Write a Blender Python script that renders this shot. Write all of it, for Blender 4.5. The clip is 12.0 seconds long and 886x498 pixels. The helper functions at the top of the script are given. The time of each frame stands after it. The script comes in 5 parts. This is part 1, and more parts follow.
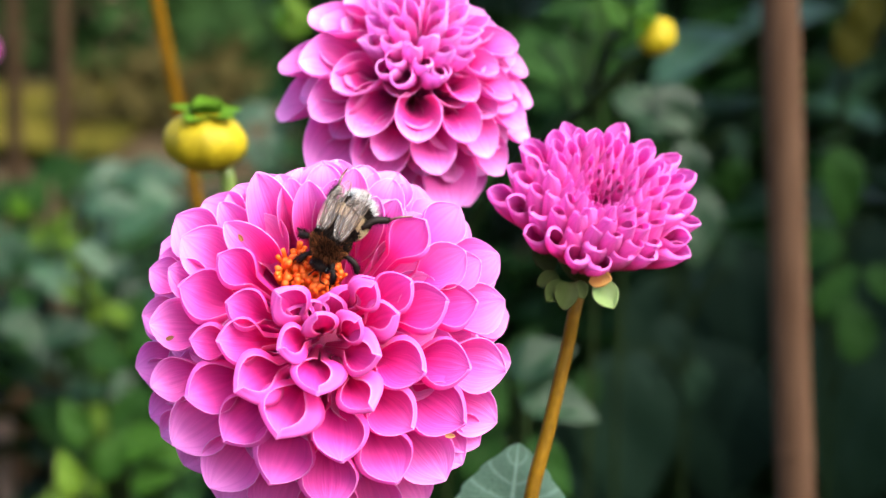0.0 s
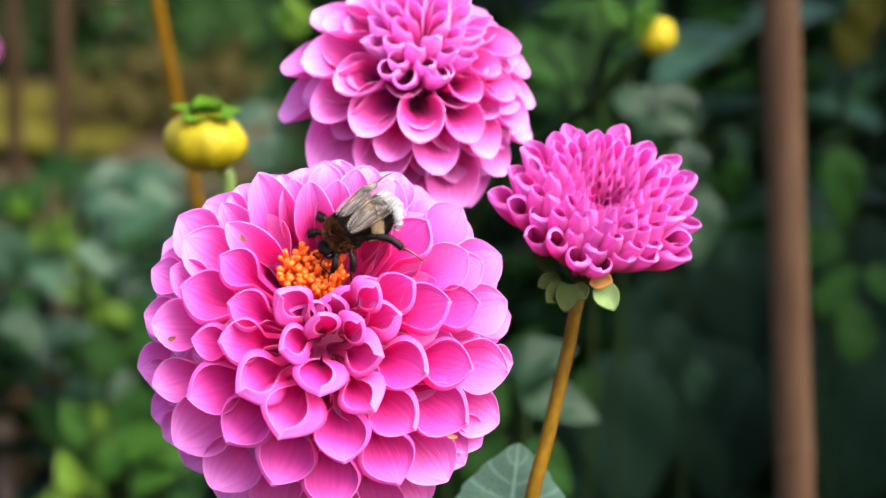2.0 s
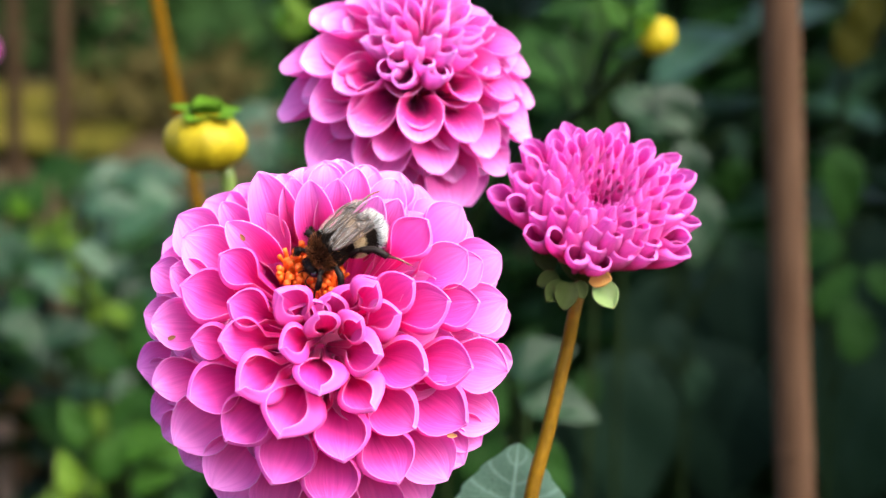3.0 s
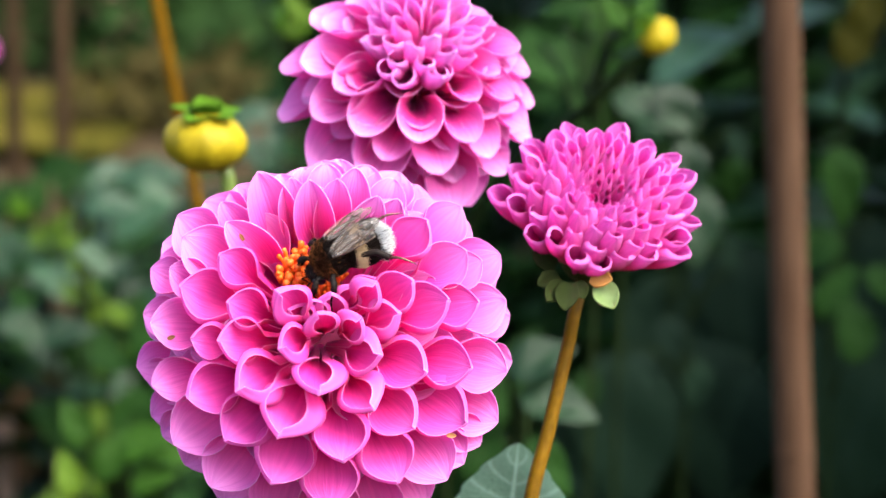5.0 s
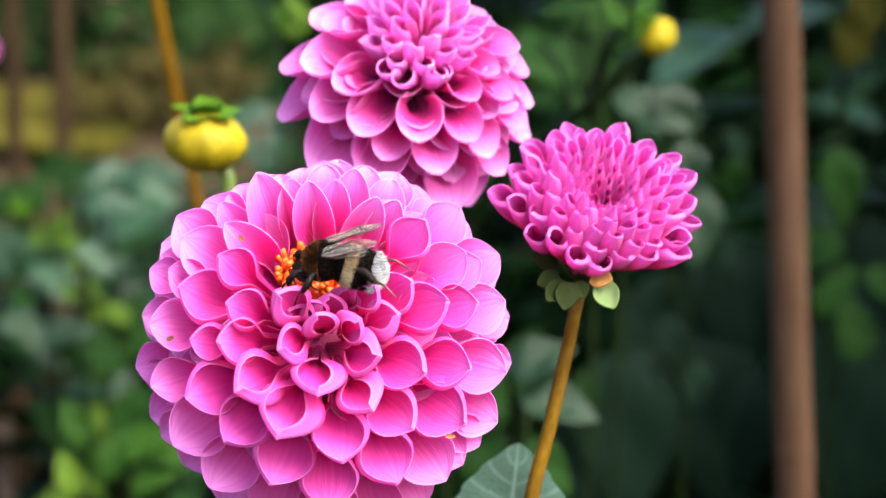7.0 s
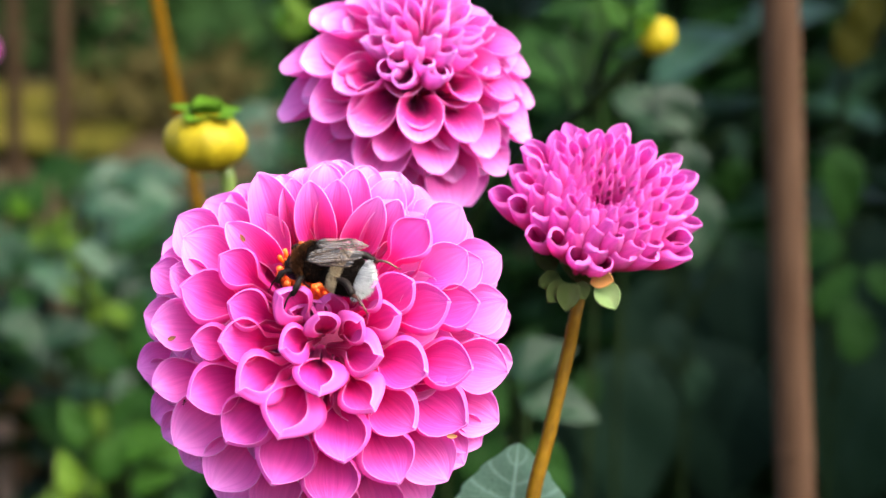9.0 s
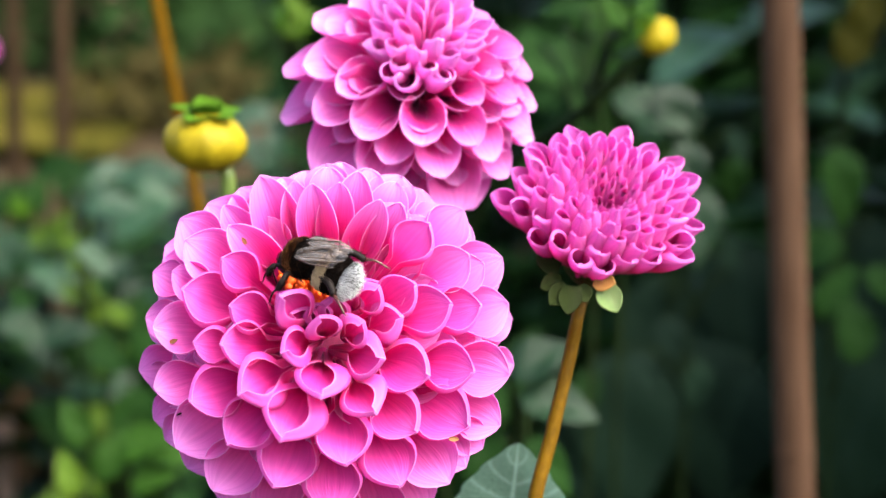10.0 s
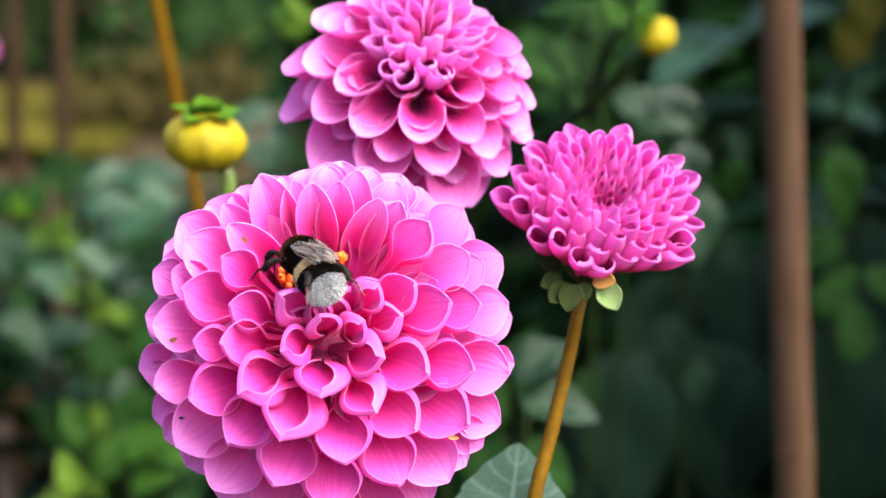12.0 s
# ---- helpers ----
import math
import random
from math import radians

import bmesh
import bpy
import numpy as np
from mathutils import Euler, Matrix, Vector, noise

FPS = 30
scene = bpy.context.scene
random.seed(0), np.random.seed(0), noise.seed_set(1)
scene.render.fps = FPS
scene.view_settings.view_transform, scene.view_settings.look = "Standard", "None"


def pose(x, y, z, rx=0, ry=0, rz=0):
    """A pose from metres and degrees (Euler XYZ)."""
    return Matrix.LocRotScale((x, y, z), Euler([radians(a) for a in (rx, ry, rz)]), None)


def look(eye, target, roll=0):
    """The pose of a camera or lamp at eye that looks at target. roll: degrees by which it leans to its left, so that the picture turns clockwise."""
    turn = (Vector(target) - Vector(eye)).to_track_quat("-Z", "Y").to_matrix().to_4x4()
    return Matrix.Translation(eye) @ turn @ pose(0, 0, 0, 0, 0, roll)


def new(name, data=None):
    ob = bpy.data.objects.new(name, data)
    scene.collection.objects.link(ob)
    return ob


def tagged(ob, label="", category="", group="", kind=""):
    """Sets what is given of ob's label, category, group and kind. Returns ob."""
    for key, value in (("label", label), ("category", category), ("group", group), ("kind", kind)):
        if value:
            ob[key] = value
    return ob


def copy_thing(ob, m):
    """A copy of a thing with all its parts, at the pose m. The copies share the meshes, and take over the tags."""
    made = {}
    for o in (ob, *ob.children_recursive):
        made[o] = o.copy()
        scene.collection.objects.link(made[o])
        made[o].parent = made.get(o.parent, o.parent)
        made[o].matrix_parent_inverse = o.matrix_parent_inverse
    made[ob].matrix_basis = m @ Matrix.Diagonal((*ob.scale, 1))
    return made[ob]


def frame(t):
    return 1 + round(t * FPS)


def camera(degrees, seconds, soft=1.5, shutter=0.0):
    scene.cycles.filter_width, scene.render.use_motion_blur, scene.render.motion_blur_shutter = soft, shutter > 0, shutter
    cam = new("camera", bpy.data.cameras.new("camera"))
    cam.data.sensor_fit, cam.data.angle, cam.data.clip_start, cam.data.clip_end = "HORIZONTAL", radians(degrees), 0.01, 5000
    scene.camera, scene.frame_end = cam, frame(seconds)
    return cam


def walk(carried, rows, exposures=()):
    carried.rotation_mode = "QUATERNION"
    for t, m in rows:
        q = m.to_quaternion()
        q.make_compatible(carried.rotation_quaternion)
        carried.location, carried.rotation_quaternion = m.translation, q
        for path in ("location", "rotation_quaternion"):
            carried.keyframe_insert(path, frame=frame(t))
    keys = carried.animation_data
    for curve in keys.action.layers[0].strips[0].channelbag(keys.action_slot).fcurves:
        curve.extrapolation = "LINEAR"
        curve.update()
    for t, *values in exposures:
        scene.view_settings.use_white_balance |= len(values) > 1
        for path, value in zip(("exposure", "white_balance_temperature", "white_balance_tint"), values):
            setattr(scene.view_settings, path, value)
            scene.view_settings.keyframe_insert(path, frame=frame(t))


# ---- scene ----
# A flower bed: three pink dahlias, a bumblebee at work on the nearest one, buds, canes and foliage behind.
cam = camera(22.0, 12.0, soft=1.5)
EYE = pose(0, 0, 1.15, 80, 0, 0)
walk(cam, [(0, EYE), (12, EYE)], exposures=[(0, 1.92), (12, 1.92)])
cam.data.dof.use_dof = True
cam.data.dof.focus_distance = 0.400
cam.data.dof.aperture_fstop = 20.0

# ---- light: a bright overcast sky ----
world = bpy.data.worlds.new("overcast_sky")
scene.world = world
world.use_nodes = True
wn = world.node_tree
sky = wn.nodes.new("ShaderNodeTexSky")
sky.sky_type, sky.sun_disc = "NISHITA", False
sky.sun_elevation, sky.sun_rotation = radians(50), radians(130)
sky.air_density, sky.dust_density, sky.ozone_density = 1.0, 4.0, 1.0
wn.links.new(sky.outputs[0], wn.nodes["Background"].inputs[0])
wn.nodes["Background"].inputs[1].default_value = 0.175
sun = new("sun", bpy.data.lights.new("sun", "SUN"))
sun.data.energy, sun.data.angle, sun.data.color = 2.75, radians(50), (1.0, 0.96, 0.92)
sun.matrix_basis = look((0.90, -0.60, 1.40), (0, 0.15, 0))


# ---- materials ----
def material(name):
    m = bpy.data.materials.new(name)
    m.use_nodes = True
    return m, m.node_tree, m.node_tree.nodes["Principled BSDF"]


def link(nt, a, b):
    nt.links.new(a, b)


def node(nt, kind, **values):
    n = nt.nodes.new(kind)
    for key, value in values.items():
        n.inputs[key.replace("_", " ")].default_value = value
    return n


def ramp(nt, source, *stops):
    n = nt.nodes.new("ShaderNodeValToRGB")
    while len(n.color_ramp.elements) < len(stops):
        n.color_ramp.elements.new(0.5)
    for e, (at, c) in zip(n.color_ramp.elements, stops):
        e.position, e.color = at, (*c, 1)
    link(nt, source, n.inputs[0])
    return n.outputs[0]


def blend(nt, fac, a, b, mode="MIX"):
    n = nt.nodes.new("ShaderNodeMix")
    n.data_type, n.blend_type = "RGBA", mode
    for value, socket in ((fac, n.inputs[0]), (a, n.inputs[6]), (b, n.inputs[7])):
        if isinstance(value, (int, float)):
            socket.default_value = value
        elif isinstance(value, tuple):
            socket.default_value = (*value, 1)
        else:
            link(nt, value, socket)
    return n.outputs[2]


def bump(nt, bsdf, height, strength, distance):
    n = node(nt, "ShaderNodeBump", Strength=strength, Distance=distance)
    link(nt, height, n.inputs["Height"])
    link(nt, n.outputs[0], bsdf.inputs["Normal"])
    return n.outputs[0]


def petal_material(name, deep, mid, pale, rim):
    """Pigment deepest at the petal's foot, paler to the tip and palest along the margin, with fine lengthwise veins."""
    m, nt, bsdf = material(name)
    uv = nt.nodes.new("ShaderNodeUVMap")
    sep = nt.nodes.new("ShaderNodeSeparateXYZ")
    link(nt, uv.outputs[0], sep.inputs[0])
    info = nt.nodes.new("ShaderNodeObjectInfo")
    along = ramp(nt, sep.outputs[1], (0.38, deep), (0.70, mid), (1.0, pale))
    margin = ramp(nt, sep.outputs[0], (0.0, (1, 1, 1)), (0.018, (0, 0, 0)), (0.982, (0, 0, 0)), (1.0, (1, 1, 1)))
    tip = ramp(nt, sep.outputs[1], (0.994, (0, 0, 0)), (1.0, (1, 1, 1)))
    edge = blend(nt, 1.0, margin, tip, "LIGHTEN")
    veins = node(nt, "ShaderNodeTexNoise", Scale=1.0, Detail=3.0)
    stretch = nt.nodes.new("ShaderNodeMapping")
    stretch.inputs["Scale"].default_value = (26, 1.6, 1)
    link(nt, uv.outputs[0], stretch.inputs[0])
    link(nt, stretch.outputs[0], veins.inputs["Vector"])
    streak = ramp(nt, veins.outputs[0], (0.3, (0.84, 0.74, 0.84)), (0.7, (1, 1, 1)))
    body = blend(nt, 0.9, along, streak, "MULTIPLY")
    each = ramp(nt, info.outputs["Random"], (0.0, (0.90, 0.80, 0.93)), (1.0, (1, 1, 1)))
    body = blend(nt, 1.0, body, each, "MULTIPLY")
    fac = nt.nodes.new("ShaderNodeMath")
    fac.operation = "MULTIPLY"
    fac.inputs[1].default_value = 0.46
    link(nt, edge, fac.inputs[0])
    colour = blend(nt, fac.outputs[0], body, rim)
    link(nt, colour, bsdf.inputs["Base Color"])
    bsdf.inputs["Roughness"].default_value = 0.55
    bsdf.inputs["Specular IOR Level"].default_value = 0.25
    bsdf.inputs["Sheen Weight"].default_value = 0.08
    bsdf.inputs["Sheen Roughness"].default_value = 0.45
    normal = bump(nt, bsdf, veins.outputs[0], 0.4, 0.0005)
    glow = nt.nodes.new("ShaderNodeBsdfTranslucent")
    link(nt, colour, glow.inputs[0])
    link(nt, normal, glow.inputs["Normal"])
    mix = node(nt, "ShaderNodeMixShader", Fac=0.54)
    link(nt, bsdf.outputs[0], mix.inputs[1])
    link(nt, glow.outputs[0], mix.inputs[2])
    link(nt, mix.outputs[0], nt.nodes["Material Output"].inputs[0])
    return m


def leaf_material(name, dark, light, vein, gloss=0.42, sheen=0.05):
    m, nt, bsdf = material(name)
    uv = nt.nodes.new("ShaderNodeUVMap")
    tex = nt.nodes.new("ShaderNodeTexCoord")
    info = nt.nodes.new("ShaderNodeObjectInfo")
    patch = node(nt, "ShaderNodeTexNoise", Scale=60.0, Detail=4.0)
    link(nt, tex.outputs["Object"], patch.inputs["Vector"])
    body = blend(nt, patch.outputs[0], dark, light)
    each = ramp(nt, info.outputs["Random"], (0.0, (0.55, 0.62, 0.6)), (1.0, (1.25, 1.2, 1.0)))
    body = blend(nt, 1.0, body, each, "MULTIPLY")
    sep = nt.nodes.new("ShaderNodeSeparateXYZ")
    link(nt, uv.outputs[0], sep.inputs[0])
    mid = ramp(nt, sep.outputs[0], (0.47, (0, 0, 0)), (0.5, (1, 1, 1)), (0.53, (0, 0, 0)))
    # side veins run forward from the midrib
    off = nt.nodes.new("ShaderNodeMath")
    off.operation = "PINGPONG"
    off.inputs[1].default_value = 0.5
    link(nt, sep.outputs[0], off.inputs[0])
    run = nt.nodes.new("ShaderNodeMath")
    run.operation = "MULTIPLY_ADD"
    run.inputs[1].default_value = 7.0
    link(nt, sep.outputs[1], run.inputs[0])
    slant = nt.nodes.new("ShaderNodeMath")
    slant.operation = "MULTIPLY"
    slant.inputs[1].default_value = 2.4
    link(nt, off.outputs[0], slant.inputs[0])
    link(nt, slant.outputs[0], run.inputs[2])
    saw = nt.nodes.new("ShaderNodeMath")
    saw.operation = "PINGPONG"
    saw.inputs[1].default_value = 0.5
    link(nt, run.outputs[0], saw.inputs[0])
    side = ramp(nt, saw.outputs[0], (0.0, (0.5, 0.5, 0.5)), (0.14, (0, 0, 0)))
    colour = blend(nt, blend(nt, 1.0, mid, side, "LIGHTEN"), body, vein)
    link(nt, colour, bsdf.inputs["Base Color"])
    bsdf.inputs["Roughness"].default_value = gloss
    bsdf.inputs["Specular IOR Level"].default_value = sheen
    normal = bump(nt, bsdf, patch.outputs[0], 0.3, 0.001)
    glow = nt.nodes.new("ShaderNodeBsdfTranslucent")
    link(nt, colour, glow.inputs[0])
    mix = node(nt, "ShaderNodeMixShader", Fac=0.18)
    link(nt, bsdf.outputs[0], mix.inputs[1])
    link(nt, glow.outputs[0], mix.inputs[2])
    link(nt, mix.outputs[0], nt.nodes["Material Output"].inputs[0])
    return m


def plain_material(name, a, b, scale, rough=0.6, relief=0.0, stretch=(1, 1, 1), spec=0.5):
    """Two colours of one surface, mingled by noise at two scales."""
    m, nt, bsdf = material(name)
    tex = nt.nodes.new("ShaderNodeTexCoord")
    mp = nt.nodes.new("ShaderNodeMapping")
    mp.inputs["Scale"].default_value = stretch
    link(nt, tex.outputs["Object"], mp.inputs[0])
    coarse = node(nt, "ShaderNodeTexNoise", Scale=scale, Detail=2.0)
    fine = node(nt, "ShaderNodeTexNoise", Scale=scale * 7, Detail=4.0)
    link(nt, mp.outputs[0], coarse.inputs["Vector"])
    link(nt, mp.outputs[0], fine.inputs["Vector"])
    both = blend(nt, 0.45, coarse.outputs[0], fine.outputs[0])
    link(nt, ramp(nt, both, (0.35, a), (0.65, b)), bsdf.inputs["Base Color"])
    bsdf.inputs["Roughness"].default_value = rough
    bsdf.inputs["Specular IOR Level"].default_value = spec
    if relief:
        bump(nt, bsdf, fine.outputs[0], 0.6, relief)
    return m


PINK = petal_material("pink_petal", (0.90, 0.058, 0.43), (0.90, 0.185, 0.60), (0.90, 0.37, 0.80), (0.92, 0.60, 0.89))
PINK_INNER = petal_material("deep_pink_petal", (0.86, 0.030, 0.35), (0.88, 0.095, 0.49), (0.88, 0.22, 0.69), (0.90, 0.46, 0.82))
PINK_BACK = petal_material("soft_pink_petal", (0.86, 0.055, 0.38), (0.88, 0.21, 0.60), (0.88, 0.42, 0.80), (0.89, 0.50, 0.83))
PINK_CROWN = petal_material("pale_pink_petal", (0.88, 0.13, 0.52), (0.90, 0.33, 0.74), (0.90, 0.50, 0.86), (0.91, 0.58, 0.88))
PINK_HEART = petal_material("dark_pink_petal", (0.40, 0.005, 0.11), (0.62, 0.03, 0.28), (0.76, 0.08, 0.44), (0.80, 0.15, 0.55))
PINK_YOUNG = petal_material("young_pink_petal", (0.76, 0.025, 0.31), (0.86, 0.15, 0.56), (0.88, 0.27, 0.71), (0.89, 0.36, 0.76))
ORANGE = plain_material("orange_floret", (0.62, 0.07, 0.002), (0.85, 0.18, 0.004), 900, 0.6)
WITHERED = plain_material("withered_brown", (0.10, 0.03, 0.01), (0.28, 0.12, 0.03), 900, 0.8)
CORE = plain_material("petal_foot", (0.20, 0.006, 0.06), (0.32, 0.014, 0.10), 300, 0.7)
STEM = plain_material("ochre_stem", (0.072, 0.036, 0.0010), (0.125, 0.066, 0.0018), 120, 0.6, 0.0003, (1, 1, 0.15), 0.1)
STEM_GREEN = plain_material("green_stem", (0.0420, 0.0780, 0.0075), (0.0840, 0.1235, 0.0150), 120, 0.5, 0.0003, (1, 1, 0.15))
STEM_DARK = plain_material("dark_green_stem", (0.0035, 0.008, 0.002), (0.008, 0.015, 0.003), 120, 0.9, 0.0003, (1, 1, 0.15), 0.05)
BRACT = plain_material("green_bract", (0.0546, 0.1053, 0.0210), (0.1326, 0.1944, 0.0540), 250, 0.5, 0.0002)
BRACT_DARK = plain_material("dark_bract", (0.0056, 0.0104, 0.0014), (0.0210, 0.0312, 0.0056), 400, 0.5, 0.0003, spec=0.1)
OCHRE_BRACT = plain_material("ochre_bract", (0.22, 0.10, 0.015), (0.34, 0.17, 0.03), 250, 0.5, 0.0002)
BUD_YELLOW = plain_material("yellow_bud", (0.13, 0.105, 0.003), (0.26, 0.20, 0.006), 160, 0.5, 0.0003, spec=0.1)
BUD_GREEN = plain_material("bud_green", (0.028, 0.080, 0.004), (0.065, 0.135, 0.008), 160, 0.7, 0.0003, spec=0.05)
LEAF = leaf_material("dahlia_leaf", (0.0043, 0.0187, 0.0031), (0.0108, 0.0365, 0.0061), (0.0202, 0.0510, 0.0122), 0.6)
LEAF_HEDGE = leaf_material("hedge_leaf", (0.0068, 0.0207, 0.0041), (0.0176, 0.0437, 0.0103), (0.0195, 0.0460, 0.0124), 0.7)
LEAF_BLUE = leaf_material("bluish_leaf", (0.0068, 0.0282, 0.0110), (0.0161, 0.0498, 0.0207), (0.0343, 0.0808, 0.0364), 0.42, 0.30)
LEAF_TEAL = leaf_material("teal_leaf", (0.0038, 0.0152, 0.0054), (0.0097, 0.0295, 0.0116), (0.0160, 0.0397, 0.0170), 0.45, 0.16)
LEAF_GREEN = leaf_material("fresh_green_leaf", (0.0077, 0.0291, 0.0024), (0.0187, 0.0549, 0.0058), (0.0275, 0.0647, 0.0116), 0.5)
# dahlia leaf at about half tone, slightly bluish: shade put into the colour
LEAF_SHADED = leaf_material("shaded_leaf", (0.0028, 0.0095, 0.0055), (0.0065, 0.0175, 0.0105), (0.009, 0.022, 0.014), 0.7)
LEAF_OLIVE = leaf_material("olive_leaf", (0.0193, 0.0209, 0.0017), (0.0385, 0.0363, 0.0033), (0.0495, 0.0440, 0.0083), 0.6)
LEAF_DRY = leaf_material("dry_leaf", (0.0150, 0.0121, 0.0030), (0.0350, 0.0275, 0.0070), (0.0400, 0.0330, 0.0100), 0.8)
LEAF_PALE = leaf_material("pale_leaf", (0.045, 0.088, 0.070), (0.085, 0.145, 0.118), (0.115, 0.18, 0.15), 0.5)
LEAF_YELLOW = leaf_material("yellow_green_leaf", (0.0252, 0.0561, 0.0045), (0.0547, 0.1007, 0.0089), (0.0771, 0.1238, 0.0186))
CANE = plain_material("weathered_cane", (0.034, 0.018, 0.010), (0.064, 0.037, 0.022), 60, 0.8, 0.0006, (1, 1, 0.08), 0.05)
CANE_OCHRE = plain_material("ochre_cane", (0.055, 0.026, 0.0006), (0.095, 0.046, 0.001), 60, 0.8, 0.0006, (1, 1, 0.08), 0.04)
CANE_DIM = plain_material("dark_cane", (0.026, 0.016, 0.008), (0.048, 0.030, 0.015), 60, 0.9, 0.0006, (1, 1, 0.08), 0.05)
STAKE = plain_material("beige_wood", (0.09, 0.062, 0.046), (0.15, 0.11, 0.085), 60, 0.8, 0.0006, (1, 1, 0.08), 0.15)
SOIL = plain_material("garden_soil", (0.022, 0.016, 0.009), (0.055, 0.040, 0.022), 9, 0.95, 0.01, spec=0.0)
STRAW = plain_material("dry_straw", (0.018, 0.020, 0.003), (0.070, 0.058, 0.010), 2.2, 0.95, 0.01, spec=0.0)
BLACK_FUR = plain_material("black_fur", (0.0025, 0.0016, 0.0012), (0.007, 0.004, 0.0028), 600, 0.7, spec=0.06)
BROWN_FUR = plain_material("brown_fur", (0.07, 0.022, 0.006), (0.26, 0.085, 0.02), 600, 0.7, spec=0.3)
BUFF_FUR = plain_material("buff_fur", (0.28, 0.20, 0.11), (0.45, 0.35, 0.21), 600, 0.7, spec=0.3)
WHITE_FUR = plain_material("white_fur", (0.48, 0.49, 0.50), (0.70, 0.71, 0.71), 600, 0.8, spec=0.05)
CHITIN = plain_material("black_chitin", (0.006, 0.005, 0.005), (0.016, 0.011, 0.009), 800, 0.5, 0.00005, spec=0.06)
LEG_BROWN = plain_material("brown_chitin", (0.030, 0.007, 0.004), (0.075, 0.018, 0.009), 800, 0.35, 0.00005)
EYE_GLOSS = plain_material("compound_eye", (0.006, 0.006, 0.008), (0.014, 0.014, 0.018), 800, 0.18)
VEIN = plain_material("wing_vein", (0.03, 0.018, 0.012), (0.06, 0.035, 0.02), 800, 0.4)


def wing_material():
    """Smoky clear membrane: mostly see-through, with a thin milky gloss. Its base colour is paled for sky reflection.
    """
    m, nt, bsdf = material("wing_membrane")
    tex = nt.nodes.new("ShaderNodeTexCoord")
    n = node(nt, "ShaderNodeTexNoise", Scale=500.0, Detail=3.0)
    link(nt, tex.outputs["Object"], n.inputs["Vector"])
    # greys raised above the membrane's own tone to imitate reflected sky
    link(nt, ramp(nt, n.outputs[0], (0.3, (0.34, 0.30, 0.28)), (0.7, (0.62, 0.58, 0.55))), bsdf.inputs["Base Color"])
    bsdf.inputs["Roughness"].default_value = 0.32
    bump(nt, bsdf, n.outputs[0], 0.8, 0.0008)
    clear = nt.nodes.new("ShaderNodeBsdfTransparent")
    clear.inputs[0].default_value = (0.92, 0.89, 0.87, 1)
    mix = node(nt, "ShaderNodeMixShader", Fac=0.10)
    link(nt, clear.outputs[0], mix.inputs[1])
    link(nt, bsdf.outputs[0], mix.inputs[2])
    link(nt, mix.outputs[0], nt.nodes["Material Output"].inputs[0])
    return m


WING = wing_material()


# ---- mesh tools ----
def thing(name, m, label, category, group=""):
    ob = new(name)
    ob.empty_display_size = 0.01
    ob.matrix_basis = m
    return tagged(ob, label, category, group)


def piece(name, mesh, parent, m=None, label=""):
    ob = new(name, mesh)
    ob.parent = parent
    if m is not None:
        ob.matrix_basis = m
    return tagged(ob, label)


def mesh_of(name, verts, faces, mat, uvs=None, smooth=True):
    me = bpy.data.meshes.new(name)
    me.from_pydata([tuple(v) for v in verts], [], faces)
    me.materials.append(mat)
    if uvs is not None:
        layer = me.uv_layers.new(name="UVMap")
        flat = np.array([uvs[l.vertex_index] for l in me.loops], dtype=np.float32)
        layer.data.foreach_set("uv", flat.ravel())
    if smooth:
        me.polygons.foreach_set("use_smooth", [True] * len(me.polygons))
    me.update()
    return me


def sheet_mesh(name, surface, nu, nv, thick, mat, warp=None):
    """A thin curved sheet with two faces and a closed margin. surface(u, v): u from -1 to 1 across, v from 0 to 1 along."""
    us = [-1 + 2 * i / nu for i in range(nu + 1)]
    vs = [warp(j / nv) if warp else j / nv for j in range(nv + 1)]
    top = np.array([[surface(u, v) for u in us] for v in vs], dtype=float)
    du, dv = np.gradient(top, axis=1), np.gradient(top, axis=0)
    n = np.cross(du, dv)
    n /= np.maximum(np.linalg.norm(n, axis=2, keepdims=True), 1e-9)
    under = top - n * thick
    verts = [*top.reshape(-1, 3), *under.reshape(-1, 3)]
    uv1 = [(0.5 + 0.5 * u, v) for v in vs for u in us]
    w, size = nu + 1, (nu + 1) * (nv + 1)
    faces = []
    for j in range(nv):
        for i in range(nu):
            a = j * w + i
            faces.append((a, a + 1, a + w + 1, a + w))
            faces.append((size + a, size + a + w, size + a + w + 1, size + a + 1))
    ring = [*range(nu), *[j * w + nu for j in range(nv)], *[nv * w + i for i in range(nu, 0, -1)], *[j * w for j in range(nv, 0, -1)]]
    # the margin has corners of its own, so that it keeps a crisp edge
    n = len(ring)
    verts += [verts[a] for a in ring] + [verts[size + a] for a in ring]
    for i in range(n):
        j = (i + 1) % n
        faces.append((2 * size + j, 2 * size + i, 2 * size + n + i, 2 * size + n + j))
    return mesh_of(name, verts, faces, mat, uv1 + uv1 + [uv1[a] for a in ring] * 2)


